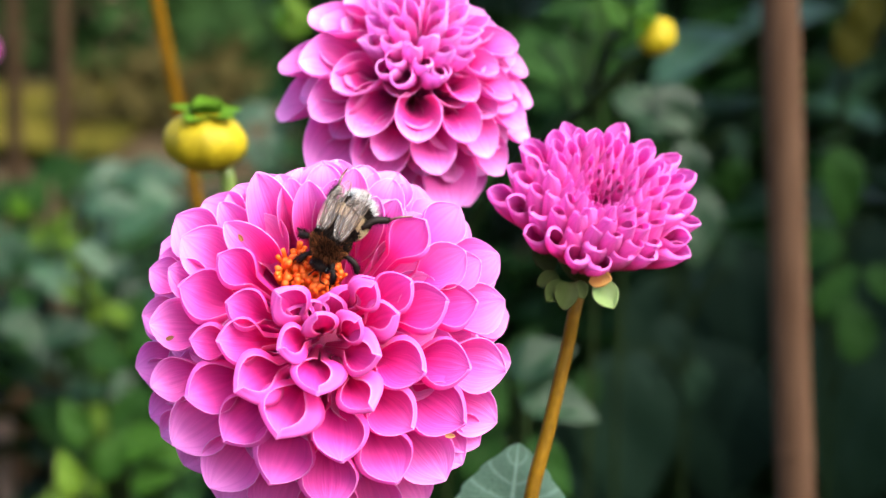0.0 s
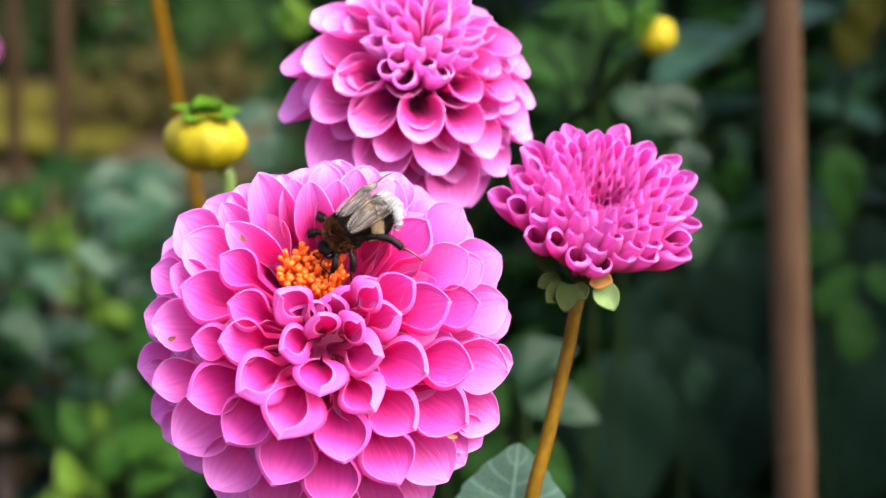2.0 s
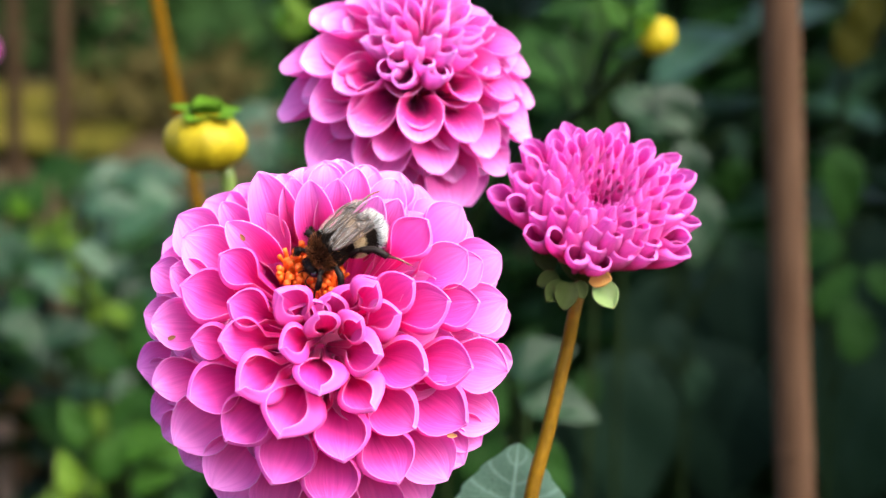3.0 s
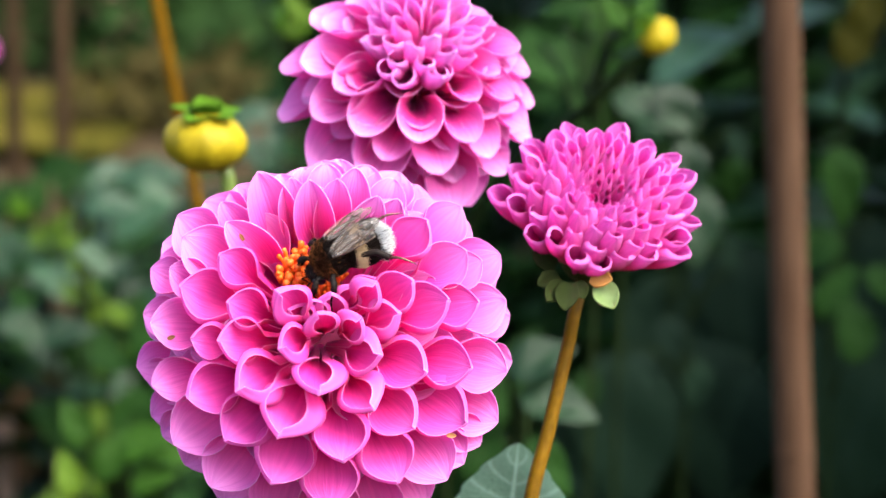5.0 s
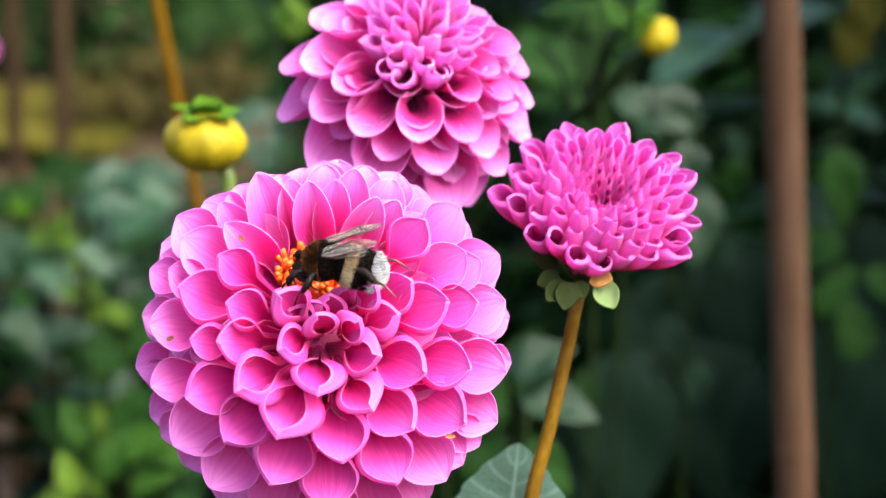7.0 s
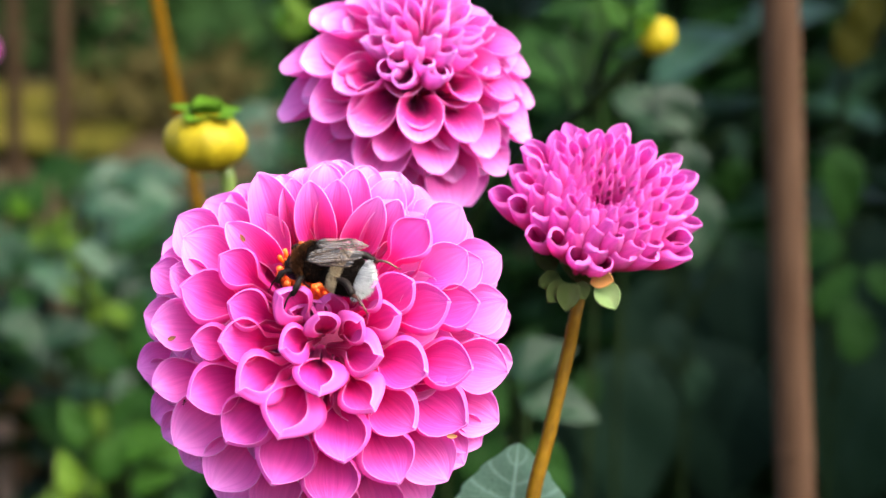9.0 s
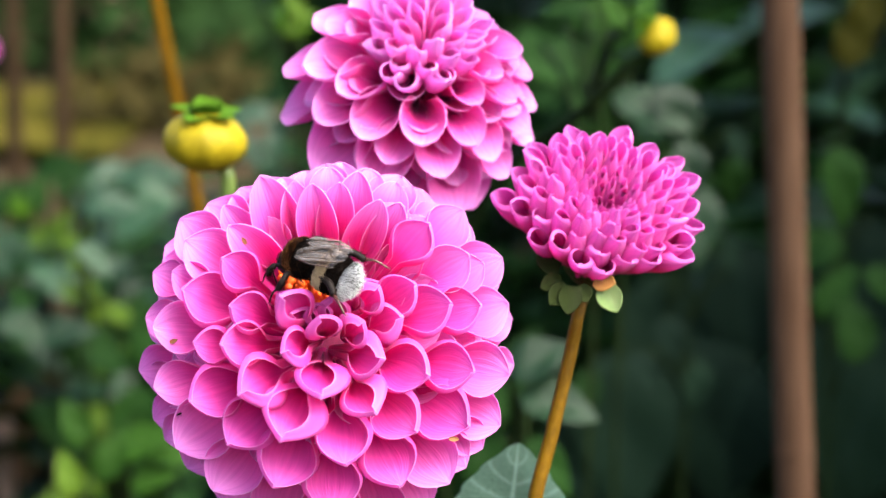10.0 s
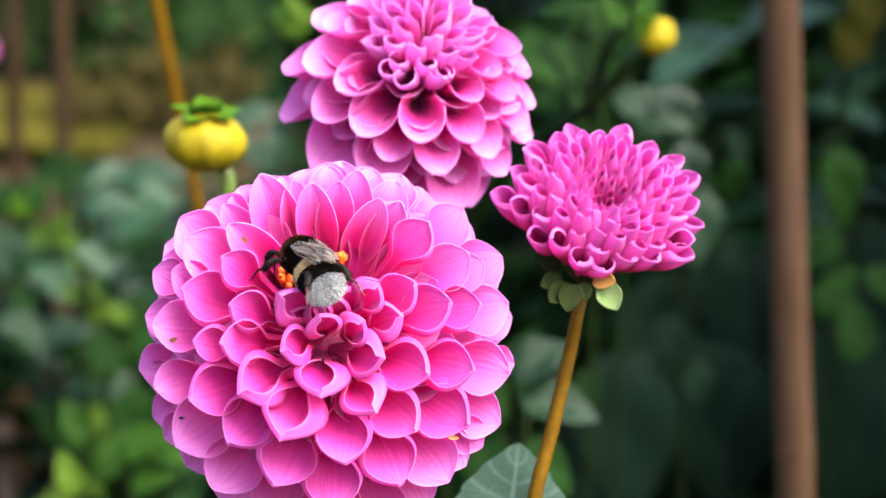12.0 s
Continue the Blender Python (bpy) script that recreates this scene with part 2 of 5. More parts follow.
def tube_mesh(name, points, radii, mat, sides=10):
    """A round rod along a smooth line of points, closed at its ends."""
    pts = [Vector(q) for q in points]
    verts, faces = [], []
    side = Vector((1, 0.13, 0.07))
    for i, q in enumerate(pts):
        t = (pts[min(i + 1, len(pts) - 1)] - pts[max(i - 1, 0)]).normalized()
        side = (side - t * side.dot(t)).normalized()
        other = t.cross(side)
        for k in range(sides):
            a = 2 * math.pi * k / sides
            verts.append(q + (side * math.cos(a) + other * math.sin(a)) * radii[i])
    for i in range(len(pts) - 1):
        for k in range(sides):
            a, b = i * sides + k, i * sides + (k + 1) % sides
            faces.append((a, b, b + sides, a + sides))
    faces.append(tuple(range(sides))[::-1])
    faces.append(tuple(range((len(pts) - 1) * sides, len(pts) * sides)))
    return mesh_of(name, verts, faces, mat)


def bezier(points, n):
    """Points along a smooth line through the given ones, with tangents held short so that it never overshoots."""
    p = [Vector(q) for q in points]
    tan = []
    for i in range(len(p)):
        a, c = p[max(i - 1, 0)], p[min(i + 1, len(p) - 1)]
        reach = min((p[i] - a).length or 9, (c - p[i]).length or 9)
        tan.append((c - a).normalized() * reach)
    out = []
    for s in range(len(p) - 1):
        for k in range(n):
            t = k / n
            out.append(p[s] * (2 * t ** 3 - 3 * t * t + 1) + tan[s] * (t ** 3 - 2 * t * t + t)
                       + p[s + 1] * (3 * t * t - 2 * t ** 3) + tan[s + 1] * (t ** 3 - t * t))
    return out + [p[-1]]


def aimed(origin, along, up, sx=1.0, sy=1.0, sz=1.0):
    """A pose whose y runs along the given way and whose z leans to up."""
    y = Vector(along).normalized()
    z = Vector(up) - y * Vector(up).dot(y)
    z = z.normalized() if z.length > 1e-6 else y.orthogonal().normalized()
    x = y.cross(z)
    m = Matrix((x, y, z)).transposed().to_4x4()
    return Matrix.Translation(origin) @ m @ Matrix.Diagonal((sx, sy, sz, 1))


# ---- petals ----
def cup_petal(name, mat, seed, gape=2.6, lip=0.82, bend=0.25, flare=0.06, curl=0.0, tube=1.9, point=0.05, flat=1.0, neck=0.2, squash=1.0, seal=2.2, tip=0.66, rows=15, columns=12):
    """A ray floret rolled to a cornet, of mouth width 1 with the middle of its mouth at the origin. y runs out of the tube and z to the
    flower's axis. gape: half the angle that its wall covers at the throat; lip: length of the lower lip; bend: how far the lip hangs;
    flat: height of the mouth against its width; neck: the throat's radius; squash: how deep the whole is;
    seal: how far up the wall stays closed; tip: how sharp its end is."""
    rng = random.Random(seed)
    skew, phase = rng.uniform(-0.10, 0.10), rng.uniform(0, 6.28)
    ripple, side = rng.uniform(0.006, 0.018), rng.choice((-1, 1))
    throat, split = -0.55 * lip, 0.30

    def surface(u, v):
        if v < split:
            w = v / split
            y, r, span, q = throat - tube * (1 - w), 0.09 + (neck - 0.09) * w, gape + 0.25 * (1 - w), 0.0
        else:
            q = (v - split) / (1 - split)
            y, r = throat + lip * (q + point * q ** 14), neck + (0.5 - neck) * math.sin(0.5 * math.pi * min(q / 0.72, 1)) + flare * q
            span = gape * max(1 - q ** seal, 0.0) ** tip + 0.012
        a = span * u + skew * q * (1 - u * u)
        # the wall's free margins roll inward, one more than the other
        r *= 1 - curl * abs(u) ** 7 * (1.0 if u * side > 0 else 0.45) * min(1.0, 0.3 + 2 * v)
        x = r * math.sin(a)
        z = -r * math.cos(a) * (flat if abs(a) > 1.57 else 0.5 + 0.5 * flat) - bend * q * q + ripple * math.sin(7 * u + phase + 3 * q) * q
        # a shallow fold runs down the middle to the tip
        z -= 0.02 * q * math.exp(-(u / 0.12) ** 2)
        return x, y - 0.25 * bend * q * q, squash * (z + 0.5 * bend)

    def warp(w):
        return split * w / 0.25 if w < 0.25 else split + (1 - split) * math.sin(0.5 * math.pi * (w - 0.25) / 0.75)
    return sheet_mesh(name, surface, columns, rows, 0.011, mat, warp)


def blade_petal(name, mat, seed, long=2.3, hollow=1.25, nod=0.15, fat=0.55):
    """A petal spread open like a boat, of width 1 with its middle at the origin; its inner face looks along z."""
    rng = random.Random(seed)
    skew, phase = rng.uniform(-0.12, 0.12), rng.uniform(0, 6.28)

    def surface(u, v):
        half = 0.5 * (math.sin(math.pi * v ** 1.35 * 0.985 + 0.015) ** fat if v > 0.50 else 0.62 + 0.38 * math.sin(math.pi * v)) + 0.006
        if v > 0.50:
            half = 0.5 * max(1 - ((v - 0.50) / 0.50) ** 2.3, 0.0) ** fat + 0.006
        span = hollow * (1.25 - 0.55 * v)
        r = half / math.sin(min(span, 1.5))
        x = r * math.sin(span * u) + skew * v * v
        z = r * (1 - math.cos(span * u)) - 0.25 - nod * (2 * v - 1) ** 2 + 0.02 * math.sin(6 * u + phase) * v
        z -= 0.03 * math.exp(-(u / 0.12) ** 2) * v
        return x, long * (v - 0.5), z

    return sheet_mesh(name, surface, 12, 16, 0.018, mat, lambda w: math.sin(0.5 * math.pi * w))


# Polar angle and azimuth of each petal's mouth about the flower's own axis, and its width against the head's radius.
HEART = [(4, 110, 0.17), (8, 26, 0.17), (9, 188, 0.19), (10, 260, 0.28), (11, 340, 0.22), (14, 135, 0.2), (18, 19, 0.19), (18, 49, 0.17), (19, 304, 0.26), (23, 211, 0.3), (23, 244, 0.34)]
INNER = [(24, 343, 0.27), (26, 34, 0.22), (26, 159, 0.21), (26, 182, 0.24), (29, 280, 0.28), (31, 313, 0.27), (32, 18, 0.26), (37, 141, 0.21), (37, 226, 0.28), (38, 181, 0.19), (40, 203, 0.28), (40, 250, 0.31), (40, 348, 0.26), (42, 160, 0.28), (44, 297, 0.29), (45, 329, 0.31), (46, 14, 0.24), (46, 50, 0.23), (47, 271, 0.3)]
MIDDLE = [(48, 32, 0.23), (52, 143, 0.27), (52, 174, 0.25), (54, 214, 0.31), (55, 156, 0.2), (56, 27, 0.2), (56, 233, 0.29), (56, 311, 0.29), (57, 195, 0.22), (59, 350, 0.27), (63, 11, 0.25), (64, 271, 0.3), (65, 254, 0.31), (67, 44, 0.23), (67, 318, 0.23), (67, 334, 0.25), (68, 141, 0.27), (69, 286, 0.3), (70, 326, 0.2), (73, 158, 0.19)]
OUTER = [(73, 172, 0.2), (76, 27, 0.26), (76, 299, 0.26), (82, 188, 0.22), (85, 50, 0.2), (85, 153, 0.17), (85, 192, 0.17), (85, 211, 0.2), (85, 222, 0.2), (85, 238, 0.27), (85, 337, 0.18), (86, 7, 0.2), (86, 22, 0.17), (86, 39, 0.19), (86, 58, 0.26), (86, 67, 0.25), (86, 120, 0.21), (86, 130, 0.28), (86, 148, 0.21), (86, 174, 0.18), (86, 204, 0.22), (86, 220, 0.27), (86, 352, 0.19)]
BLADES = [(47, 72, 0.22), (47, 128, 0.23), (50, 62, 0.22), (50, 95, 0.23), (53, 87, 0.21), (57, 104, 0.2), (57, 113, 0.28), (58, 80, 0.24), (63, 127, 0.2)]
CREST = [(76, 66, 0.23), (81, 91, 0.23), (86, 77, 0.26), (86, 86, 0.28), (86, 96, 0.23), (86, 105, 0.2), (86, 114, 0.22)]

GREEN_ANGLE = math.pi * (3 - math.sqrt(5))


def facing(polar, azimuth):
    a, b = radians(polar), radians(azimuth)
    return Vector((math.sin(a) * math.cos(b), math.sin(a) * math.sin(b), math.cos(a)))


def axis_pose(place, axis, up=(0, 0.17365, 0.98481)):
    """A pose whose z is the given axis and whose y leans to up."""
    z = Vector(axis).normalized()
    y = (Vector(up) - z * Vector(up).dot(z)).normalized()
    m = Matrix((y.cross(z), y, z)).transposed().to_4x4()
    return Matrix.Translation(place) @ m


def stem_down(name, head, start, points, radius, mat):
    """A stem in the head's own space, through points of the bed down to the soil."""
    inv = head.matrix_basis.inverted()
    line = bezier([Vector(start)] + [inv @ Vector(q) for q in points], 8)
    n = len(line) - 1
    return piece(name, tube_mesh(name, line, [radius * (0.92 + 0.35 * i / n) for i in range(n + 1)], mat, 12), head)


def big_dahlia():
    R = 0.0312
    head = thing("dahlia_flower", axis_pose((-0.02136, 0.40892, 1.06116), (0.051, -0.9759, 0.212)),
                 "full pink ball dahlia with pale-edged cupped petals and orange centre", "flower", "dahlia flowers")
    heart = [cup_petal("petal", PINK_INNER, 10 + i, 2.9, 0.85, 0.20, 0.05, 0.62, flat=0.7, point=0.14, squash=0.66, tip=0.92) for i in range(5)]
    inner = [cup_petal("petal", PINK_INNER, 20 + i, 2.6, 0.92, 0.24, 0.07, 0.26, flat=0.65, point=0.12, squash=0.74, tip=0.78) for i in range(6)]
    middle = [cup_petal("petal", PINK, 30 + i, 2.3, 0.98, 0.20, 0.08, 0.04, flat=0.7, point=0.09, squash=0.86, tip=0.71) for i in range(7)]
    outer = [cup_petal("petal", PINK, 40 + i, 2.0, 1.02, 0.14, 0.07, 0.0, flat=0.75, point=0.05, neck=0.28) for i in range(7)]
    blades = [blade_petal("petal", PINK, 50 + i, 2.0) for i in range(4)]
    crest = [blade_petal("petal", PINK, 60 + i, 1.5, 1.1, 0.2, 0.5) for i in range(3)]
    rng = random.Random(4)

    def add(kind, polar, azimuth, width, out=1.0, nod=0.0):
        d = facing(polar, azimuth)
        up = Vector((0, 0, 1)) if polar > 3 else Vector((0, 1, 0))
        k = width * R
        m = aimed(d * R * out, d, up, k, k, k)
        piece("petal", rng.choice(kind), head, m @ pose(0, 0, 0, nod + rng.uniform(-4, 4), rng.uniform(-9, 9), rng.uniform(-3, 3)))

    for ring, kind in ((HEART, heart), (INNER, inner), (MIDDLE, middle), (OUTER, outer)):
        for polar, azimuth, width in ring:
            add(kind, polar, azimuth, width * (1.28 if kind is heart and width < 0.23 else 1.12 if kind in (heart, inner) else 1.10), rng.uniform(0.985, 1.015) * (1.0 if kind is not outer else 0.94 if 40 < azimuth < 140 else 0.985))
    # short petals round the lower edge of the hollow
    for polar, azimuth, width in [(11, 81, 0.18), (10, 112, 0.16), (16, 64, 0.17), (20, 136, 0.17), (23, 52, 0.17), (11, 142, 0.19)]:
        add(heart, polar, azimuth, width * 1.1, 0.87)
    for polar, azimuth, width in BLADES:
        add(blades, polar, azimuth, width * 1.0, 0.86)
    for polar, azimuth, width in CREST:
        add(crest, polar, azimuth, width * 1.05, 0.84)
    # the rest of the ball: petals behind the ones in view, and feet between them
    hollow = facing(24, 98)
    for i in range(240):
        c = 1 - 2 * (i + 0.5) / 240
        polar, azimuth = math.degrees(math.acos(c)), math.degrees(i * GREEN_ANGLE) % 360
        if facing(polar, azimuth).angle(hollow) < radians(30) or polar < 18:
            continue
        add(outer, polar, azimuth, 0.24, 0.80 if polar < 84 else 0.93)
    piece("receptacle", ball_mesh("receptacle", CORE, (0.40 * R, 0.40 * R, 0.32 * R)), head)
    # a few petals have withered brown spots at their margins
    inv = head.matrix_basis.inverted()
    for i, (at, way, size) in enumerate((((-0.0348, 0.3936, 1.0821), (-0.5, -0.2, 0.9), 0.0015), ((-0.0481, 0.3898, 1.0653), (0.9, -0.2, 0.4), 0.0016),
                                         ((0.0007, 0.3843, 1.0494), (0.9, 0.2, -0.1), 0.0018))):
        piece("withered_spot", bract_mesh("withered_spot", WITHERED, 7 + i, 0.22), head, inv @ aimed(at, way, (0.2, -0.9, 0.2), size, size, size), "brown withered petal spot")
    # orange disc of florets in the hollow
    base = Vector((-0.085, 0.36, 0.47)) * R
    disc = piece("disc", disc_mesh(0.0052, ORANGE), head, Matrix.Translation(base) @ pose(0, 0, 0, -28, 0, 0), "orange pollen-laden disc")
    seeds = [floret_mesh(i) for i in range(6)]
    for i in range(110):
        r = 0.0060 * math.sqrt((i + 0.5) / 110)
        a = i * GREEN_ANGLE + rng.uniform(-0.2, 0.2)
        s = 0.6 + 0.7 * rng.random()
        m = pose(r * math.cos(a), r * math.sin(a) * 0.8, 0.0010 - 14 * r * r, rng.uniform(-32, 32), rng.uniform(-32, 32), rng.uniform(0, 360))
        piece("floret", rng.choice(seeds), disc, m @ Matrix.Diagonal((s, s, s * (0.7 + 0.9 * rng.random()), 1)))
    stem_down("stem", head, (0, 0, -0.2 * R), [(-0.0215, 0.447, 1.045), (-0.020, 0.456, 0.99), (-0.016, 0.46, 0.80), (-0.012, 0.46, -0.02)], 0.0026, STEM)
    return head


def disc_mesh(r, mat):
    verts, faces, n = [(0, 0, 0.0008)], [], 20
    for j in range(1, 6):
        for k in range(n):
            a = 2 * math.pi * k / n
            q = r * j / 5
            verts.append((q * math.cos(a), q * math.sin(a) * 0.8, 0.0008 - 12 * q * q - (0.004 if j == 5 else 0)))
    for k in range(n):
        faces.append((0, 1 + k, 1 + (k + 1) % n))
        for j in range(4):
            a, b = 1 + j * n + k, 1 + j * n + (k + 1) % n
            faces.append((a, a + n, b + n, b))
    return mesh_of("disc", verts, faces, mat)


def floret_mesh(seed):
    rng = random.Random(seed)
    pts = [(0, 0, -0.0008), (0, 0, 0.0006), (rng.uniform(-2, 2) * 1e-4, 0, 0.0014), (rng.uniform(-3, 3) * 1e-4, rng.uniform(-3, 3) * 1e-4, 0.0020), (0.0002, 0, 0.0022)]
    return tube_mesh("floret", pts, [0.00032, 0.00040, 0.00052, 0.00058, 0.00014], ORANGE, 6)


def bract_mesh(name, mat, seed, width=0.42):
    rng = random.Random(seed)
    bend = rng.uniform(0.05, 0.2)

    def surface(u, v):
        half = width * math.sin(math.pi * min(0.12 + 0.88 * v, 1)) ** 0.75 * (1 if v < 0.9 else 1) + 0.01
        return half * u, v, 0.35 * half * u * u + bend * v * v

    return sheet_mesh(name, surface, 6, 9, 0.04, mat)


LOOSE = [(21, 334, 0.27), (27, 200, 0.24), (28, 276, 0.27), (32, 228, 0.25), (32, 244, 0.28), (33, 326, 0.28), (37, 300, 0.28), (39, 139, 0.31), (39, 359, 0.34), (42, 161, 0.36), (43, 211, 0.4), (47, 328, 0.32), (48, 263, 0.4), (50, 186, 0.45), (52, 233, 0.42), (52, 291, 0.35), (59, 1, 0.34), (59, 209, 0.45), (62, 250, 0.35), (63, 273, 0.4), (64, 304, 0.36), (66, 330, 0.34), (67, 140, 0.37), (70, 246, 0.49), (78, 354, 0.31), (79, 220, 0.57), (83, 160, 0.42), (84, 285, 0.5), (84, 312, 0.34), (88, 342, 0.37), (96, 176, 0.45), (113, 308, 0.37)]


def back_dahlia():
    R = 0.0222
    head = thing("dahlia_flower", axis_pose((-0.00651, 0.46727, 1.09983), (0.1522, -0.6868, 0.7107)),
                 "open soft pink dahlia with loose spoon petals below", "flower", "dahlia flowers")
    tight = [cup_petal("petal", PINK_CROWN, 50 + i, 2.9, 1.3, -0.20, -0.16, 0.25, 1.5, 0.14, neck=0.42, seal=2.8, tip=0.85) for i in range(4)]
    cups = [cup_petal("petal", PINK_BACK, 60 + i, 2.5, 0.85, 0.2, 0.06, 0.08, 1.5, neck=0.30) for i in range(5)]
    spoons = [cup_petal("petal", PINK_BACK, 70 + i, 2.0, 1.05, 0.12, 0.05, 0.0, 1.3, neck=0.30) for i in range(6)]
    rng = random.Random(8)

    def add(kind, polar, azimuth, width, out):
        d, k = facing(polar, azimuth), width * R
        m = aimed(d * R * out, facing(polar * (1.45 if kind is tight else 1.0), azimuth), (0, 0, 1), k, k, k)
        piece("petal", rng.choice(kind), head, m @ pose(0, 0, 0, rng.uniform(-6, 6), rng.uniform(-10, 10), rng.uniform(-4, 4)))

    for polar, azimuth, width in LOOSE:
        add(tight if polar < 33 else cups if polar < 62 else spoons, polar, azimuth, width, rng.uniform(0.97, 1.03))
    for i in range(26):
        add(tight, 2 + 27 * math.sqrt((i + 0.5) / 26), math.degrees(i * GREEN_ANGLE), 0.23, 1.0)
    # the petals on the far side and between
    for i in range(70):
        polar, azimuth = math.degrees(math.acos(1 - 1.35 * (i + 0.5) / 70)), math.degrees(i * GREEN_ANGLE) % 360
        if polar > 25:
            add(spoons, polar, azimuth, 0.34, 0.84 if 125 < azimuth or azimuth < 20 else 0.86)
    piece("receptacle", ball_mesh("receptacle", CORE, (0.34 * R, 0.34 * R, 0.26 * R)), head)
    bracts = [bract_mesh("bract", BRACT_DARK, 80 + i) for i in range(2)]
    for k in range(8):
        d = facing(128, 45 * k)
        piece("bract", bracts[k % 2], head, aimed(Vector((0, 0, -0.002)), d, (0, 0, 1), 0.010, 0.013, 0.010))
    stem_down("stem", head, (0, 0, -0.002), [(-0.0085, 0.474, 1.078), (-0.009, 0.482, 1.03), (-0.010, 0.49, 0.85), (-0.012, 0.49, -0.02)], 0.0026, STEM_GREEN)
    return head


def young_dahlia():
    R = 0.0163
    head = thing("dahlia_flower", axis_pose((0.0295, 0.4345, 1.0791), (0.17, -0.64, 0.76)),
                 "half-open deep pink dahlia with tightly rolled petals on an ochre stem", "flower", "dahlia flowers")
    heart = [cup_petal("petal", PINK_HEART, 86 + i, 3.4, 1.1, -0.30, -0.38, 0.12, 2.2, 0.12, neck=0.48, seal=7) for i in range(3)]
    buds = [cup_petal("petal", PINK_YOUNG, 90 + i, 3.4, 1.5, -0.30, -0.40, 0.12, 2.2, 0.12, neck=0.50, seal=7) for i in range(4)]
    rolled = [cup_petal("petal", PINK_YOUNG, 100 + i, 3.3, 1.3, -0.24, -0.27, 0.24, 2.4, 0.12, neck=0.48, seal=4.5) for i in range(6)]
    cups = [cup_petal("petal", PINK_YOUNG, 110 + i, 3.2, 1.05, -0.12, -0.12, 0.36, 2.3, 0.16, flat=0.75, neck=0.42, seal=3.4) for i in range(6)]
    rng = random.Random(12)
    count = 108
    for i in range(count):
        f = (i + 0.5) / count
        azimuth = math.degrees(i * GREEN_ANGLE) + rng.uniform(-4, 4)
        out = facing(90, azimuth)
        # the head narrows towards its stem
        low = 1 - 0.20 * max(-out.y, 0) * f
        # upright and short round the sunken heart, longer and leaning outward to the rim
        d = facing(4 + 44 * low * f ** 1.6 + rng.uniform(-3, 3), azimuth)
        length = 0.20 + 0.44 * min(f / 0.40, 1) ** 0.8 + rng.uniform(-0.07, 0.07)
        spot = out * R * 0.60 * low * math.sqrt(f) + Vector((0, 0, -0.26 * R * f)) + d * R * length
        k = (0.275 + 0.11 * f) * R
        kind = heart if f < 0.08 else buds if f < 0.38 else rolled if f < 0.74 else cups
        m = aimed(spot, d, Vector((0, 0, 1)) - out * 0.5, k, k, k)
        piece("petal", rng.choice(kind), head, m @ pose(0, 0, 0, rng.uniform(-5, 5), rng.uniform(-35, 35), 0))
    piece("receptacle", disc_mesh(0.0045, BRACT_DARK), head, pose(0, 0, -0.002))
    cup = [Vector((0, 0, -0.0182)), Vector((0, 0, -0.0162)), Vector((0, 0, -0.0125)), Vector((0, 0, -0.006)), Vector((0, 0, 0.001))]
    inv = head.matrix_basis.inverted()
    upright = inv @ axis_pose((0.0288, 0.4345, 1.0799), (0.03, -0.65, 0.76))
    piece("calyx", tube_mesh("calyx", cup, [0.0018, 0.0040, 0.0058, 0.0078, 0.0086], BRACT_DARK, 16), head, upright)
    # loose sepals below the head: foot, way, material and breadth
    for i, (foot, way, mat, broad) in enumerate((
            ((0.0216, 0.4263, 1.0717), (-0.0048, -0.0010, 0.0024), BRACT_DARK, 0.36),
            ((0.022, 0.423, 1.0701), (-0.0043, -0.0021, -0.0012), BRACT_DARK, 0.38),
            ((0.0229, 0.4207, 1.0694), (-0.0035, -0.0025, -0.0033), BRACT_DARK, 0.38),
            ((0.0237, 0.4197, 1.0696), (-0.001, -0.0029, -0.0048), BRACT_DARK, 0.38),
            ((0.0251, 0.4206, 1.0695), (0.0015, -0.0027, -0.0029), BRACT_DARK, 0.38),
            ((0.0296, 0.4213, 1.0693), (0.0025, -0.0031, -0.0046), BRACT, 0.38),
            ((0.0278, 0.4216, 1.0702), (0.0041, -0.0023, -0.0001), OCHRE_BRACT, 0.38))):
        size = Vector(way).length
        piece("bract", bract_mesh("bract", mat, 120 + i, broad), head, inv @ aimed(foot, way, (-0.1, -0.9, 0.4), size, size, size))
    stem_down("stem", head, upright @ Vector((0, 0, -0.0165)), [(0.0260, 0.4377, 1.0611), (0.0246, 0.4370, 1.0539), (0.0208, 0.4346, 1.0374), (0.0172, 0.4323, 1.0220), (0.0, 0.43, 0.7), (-0.01, 0.43, -0.02)], 0.00128, STEM)
    return head


# ---- leaves and plants ----
def leaf_mesh(name, mat, seed, wide=0.30, fold=0.25, droop=0.25):
    """A toothed leaf of unit length with a folded midrib and arched side veins."""
    rng = random.Random(seed)
    teeth, phase, wave = rng.randint(6, 9), rng.uniform(0, 1), rng.uniform(0.01, 0.03)

    def surface(u, v):
        body = math.sin(math.pi * min(max(v, 0.0), 1.0) ** 0.75) ** 0.8
        notch = 1 - 0.10 * ((v * teeth + phase) % 1.0)
        half = wide * body * (notch if abs(u) > 0.7 else 1) + 0.006
        z = fold * half * abs(u) - droop * v * v + wave * math.sin(9 * v + 3 * u) * body
        z += 0.012 * abs(math.sin(math.pi * (v * 7 - abs(u) * 1.2))) * body
        return half * u, v, z

    return sheet_mesh(name, surface, 10, 26, 0.008, mat)


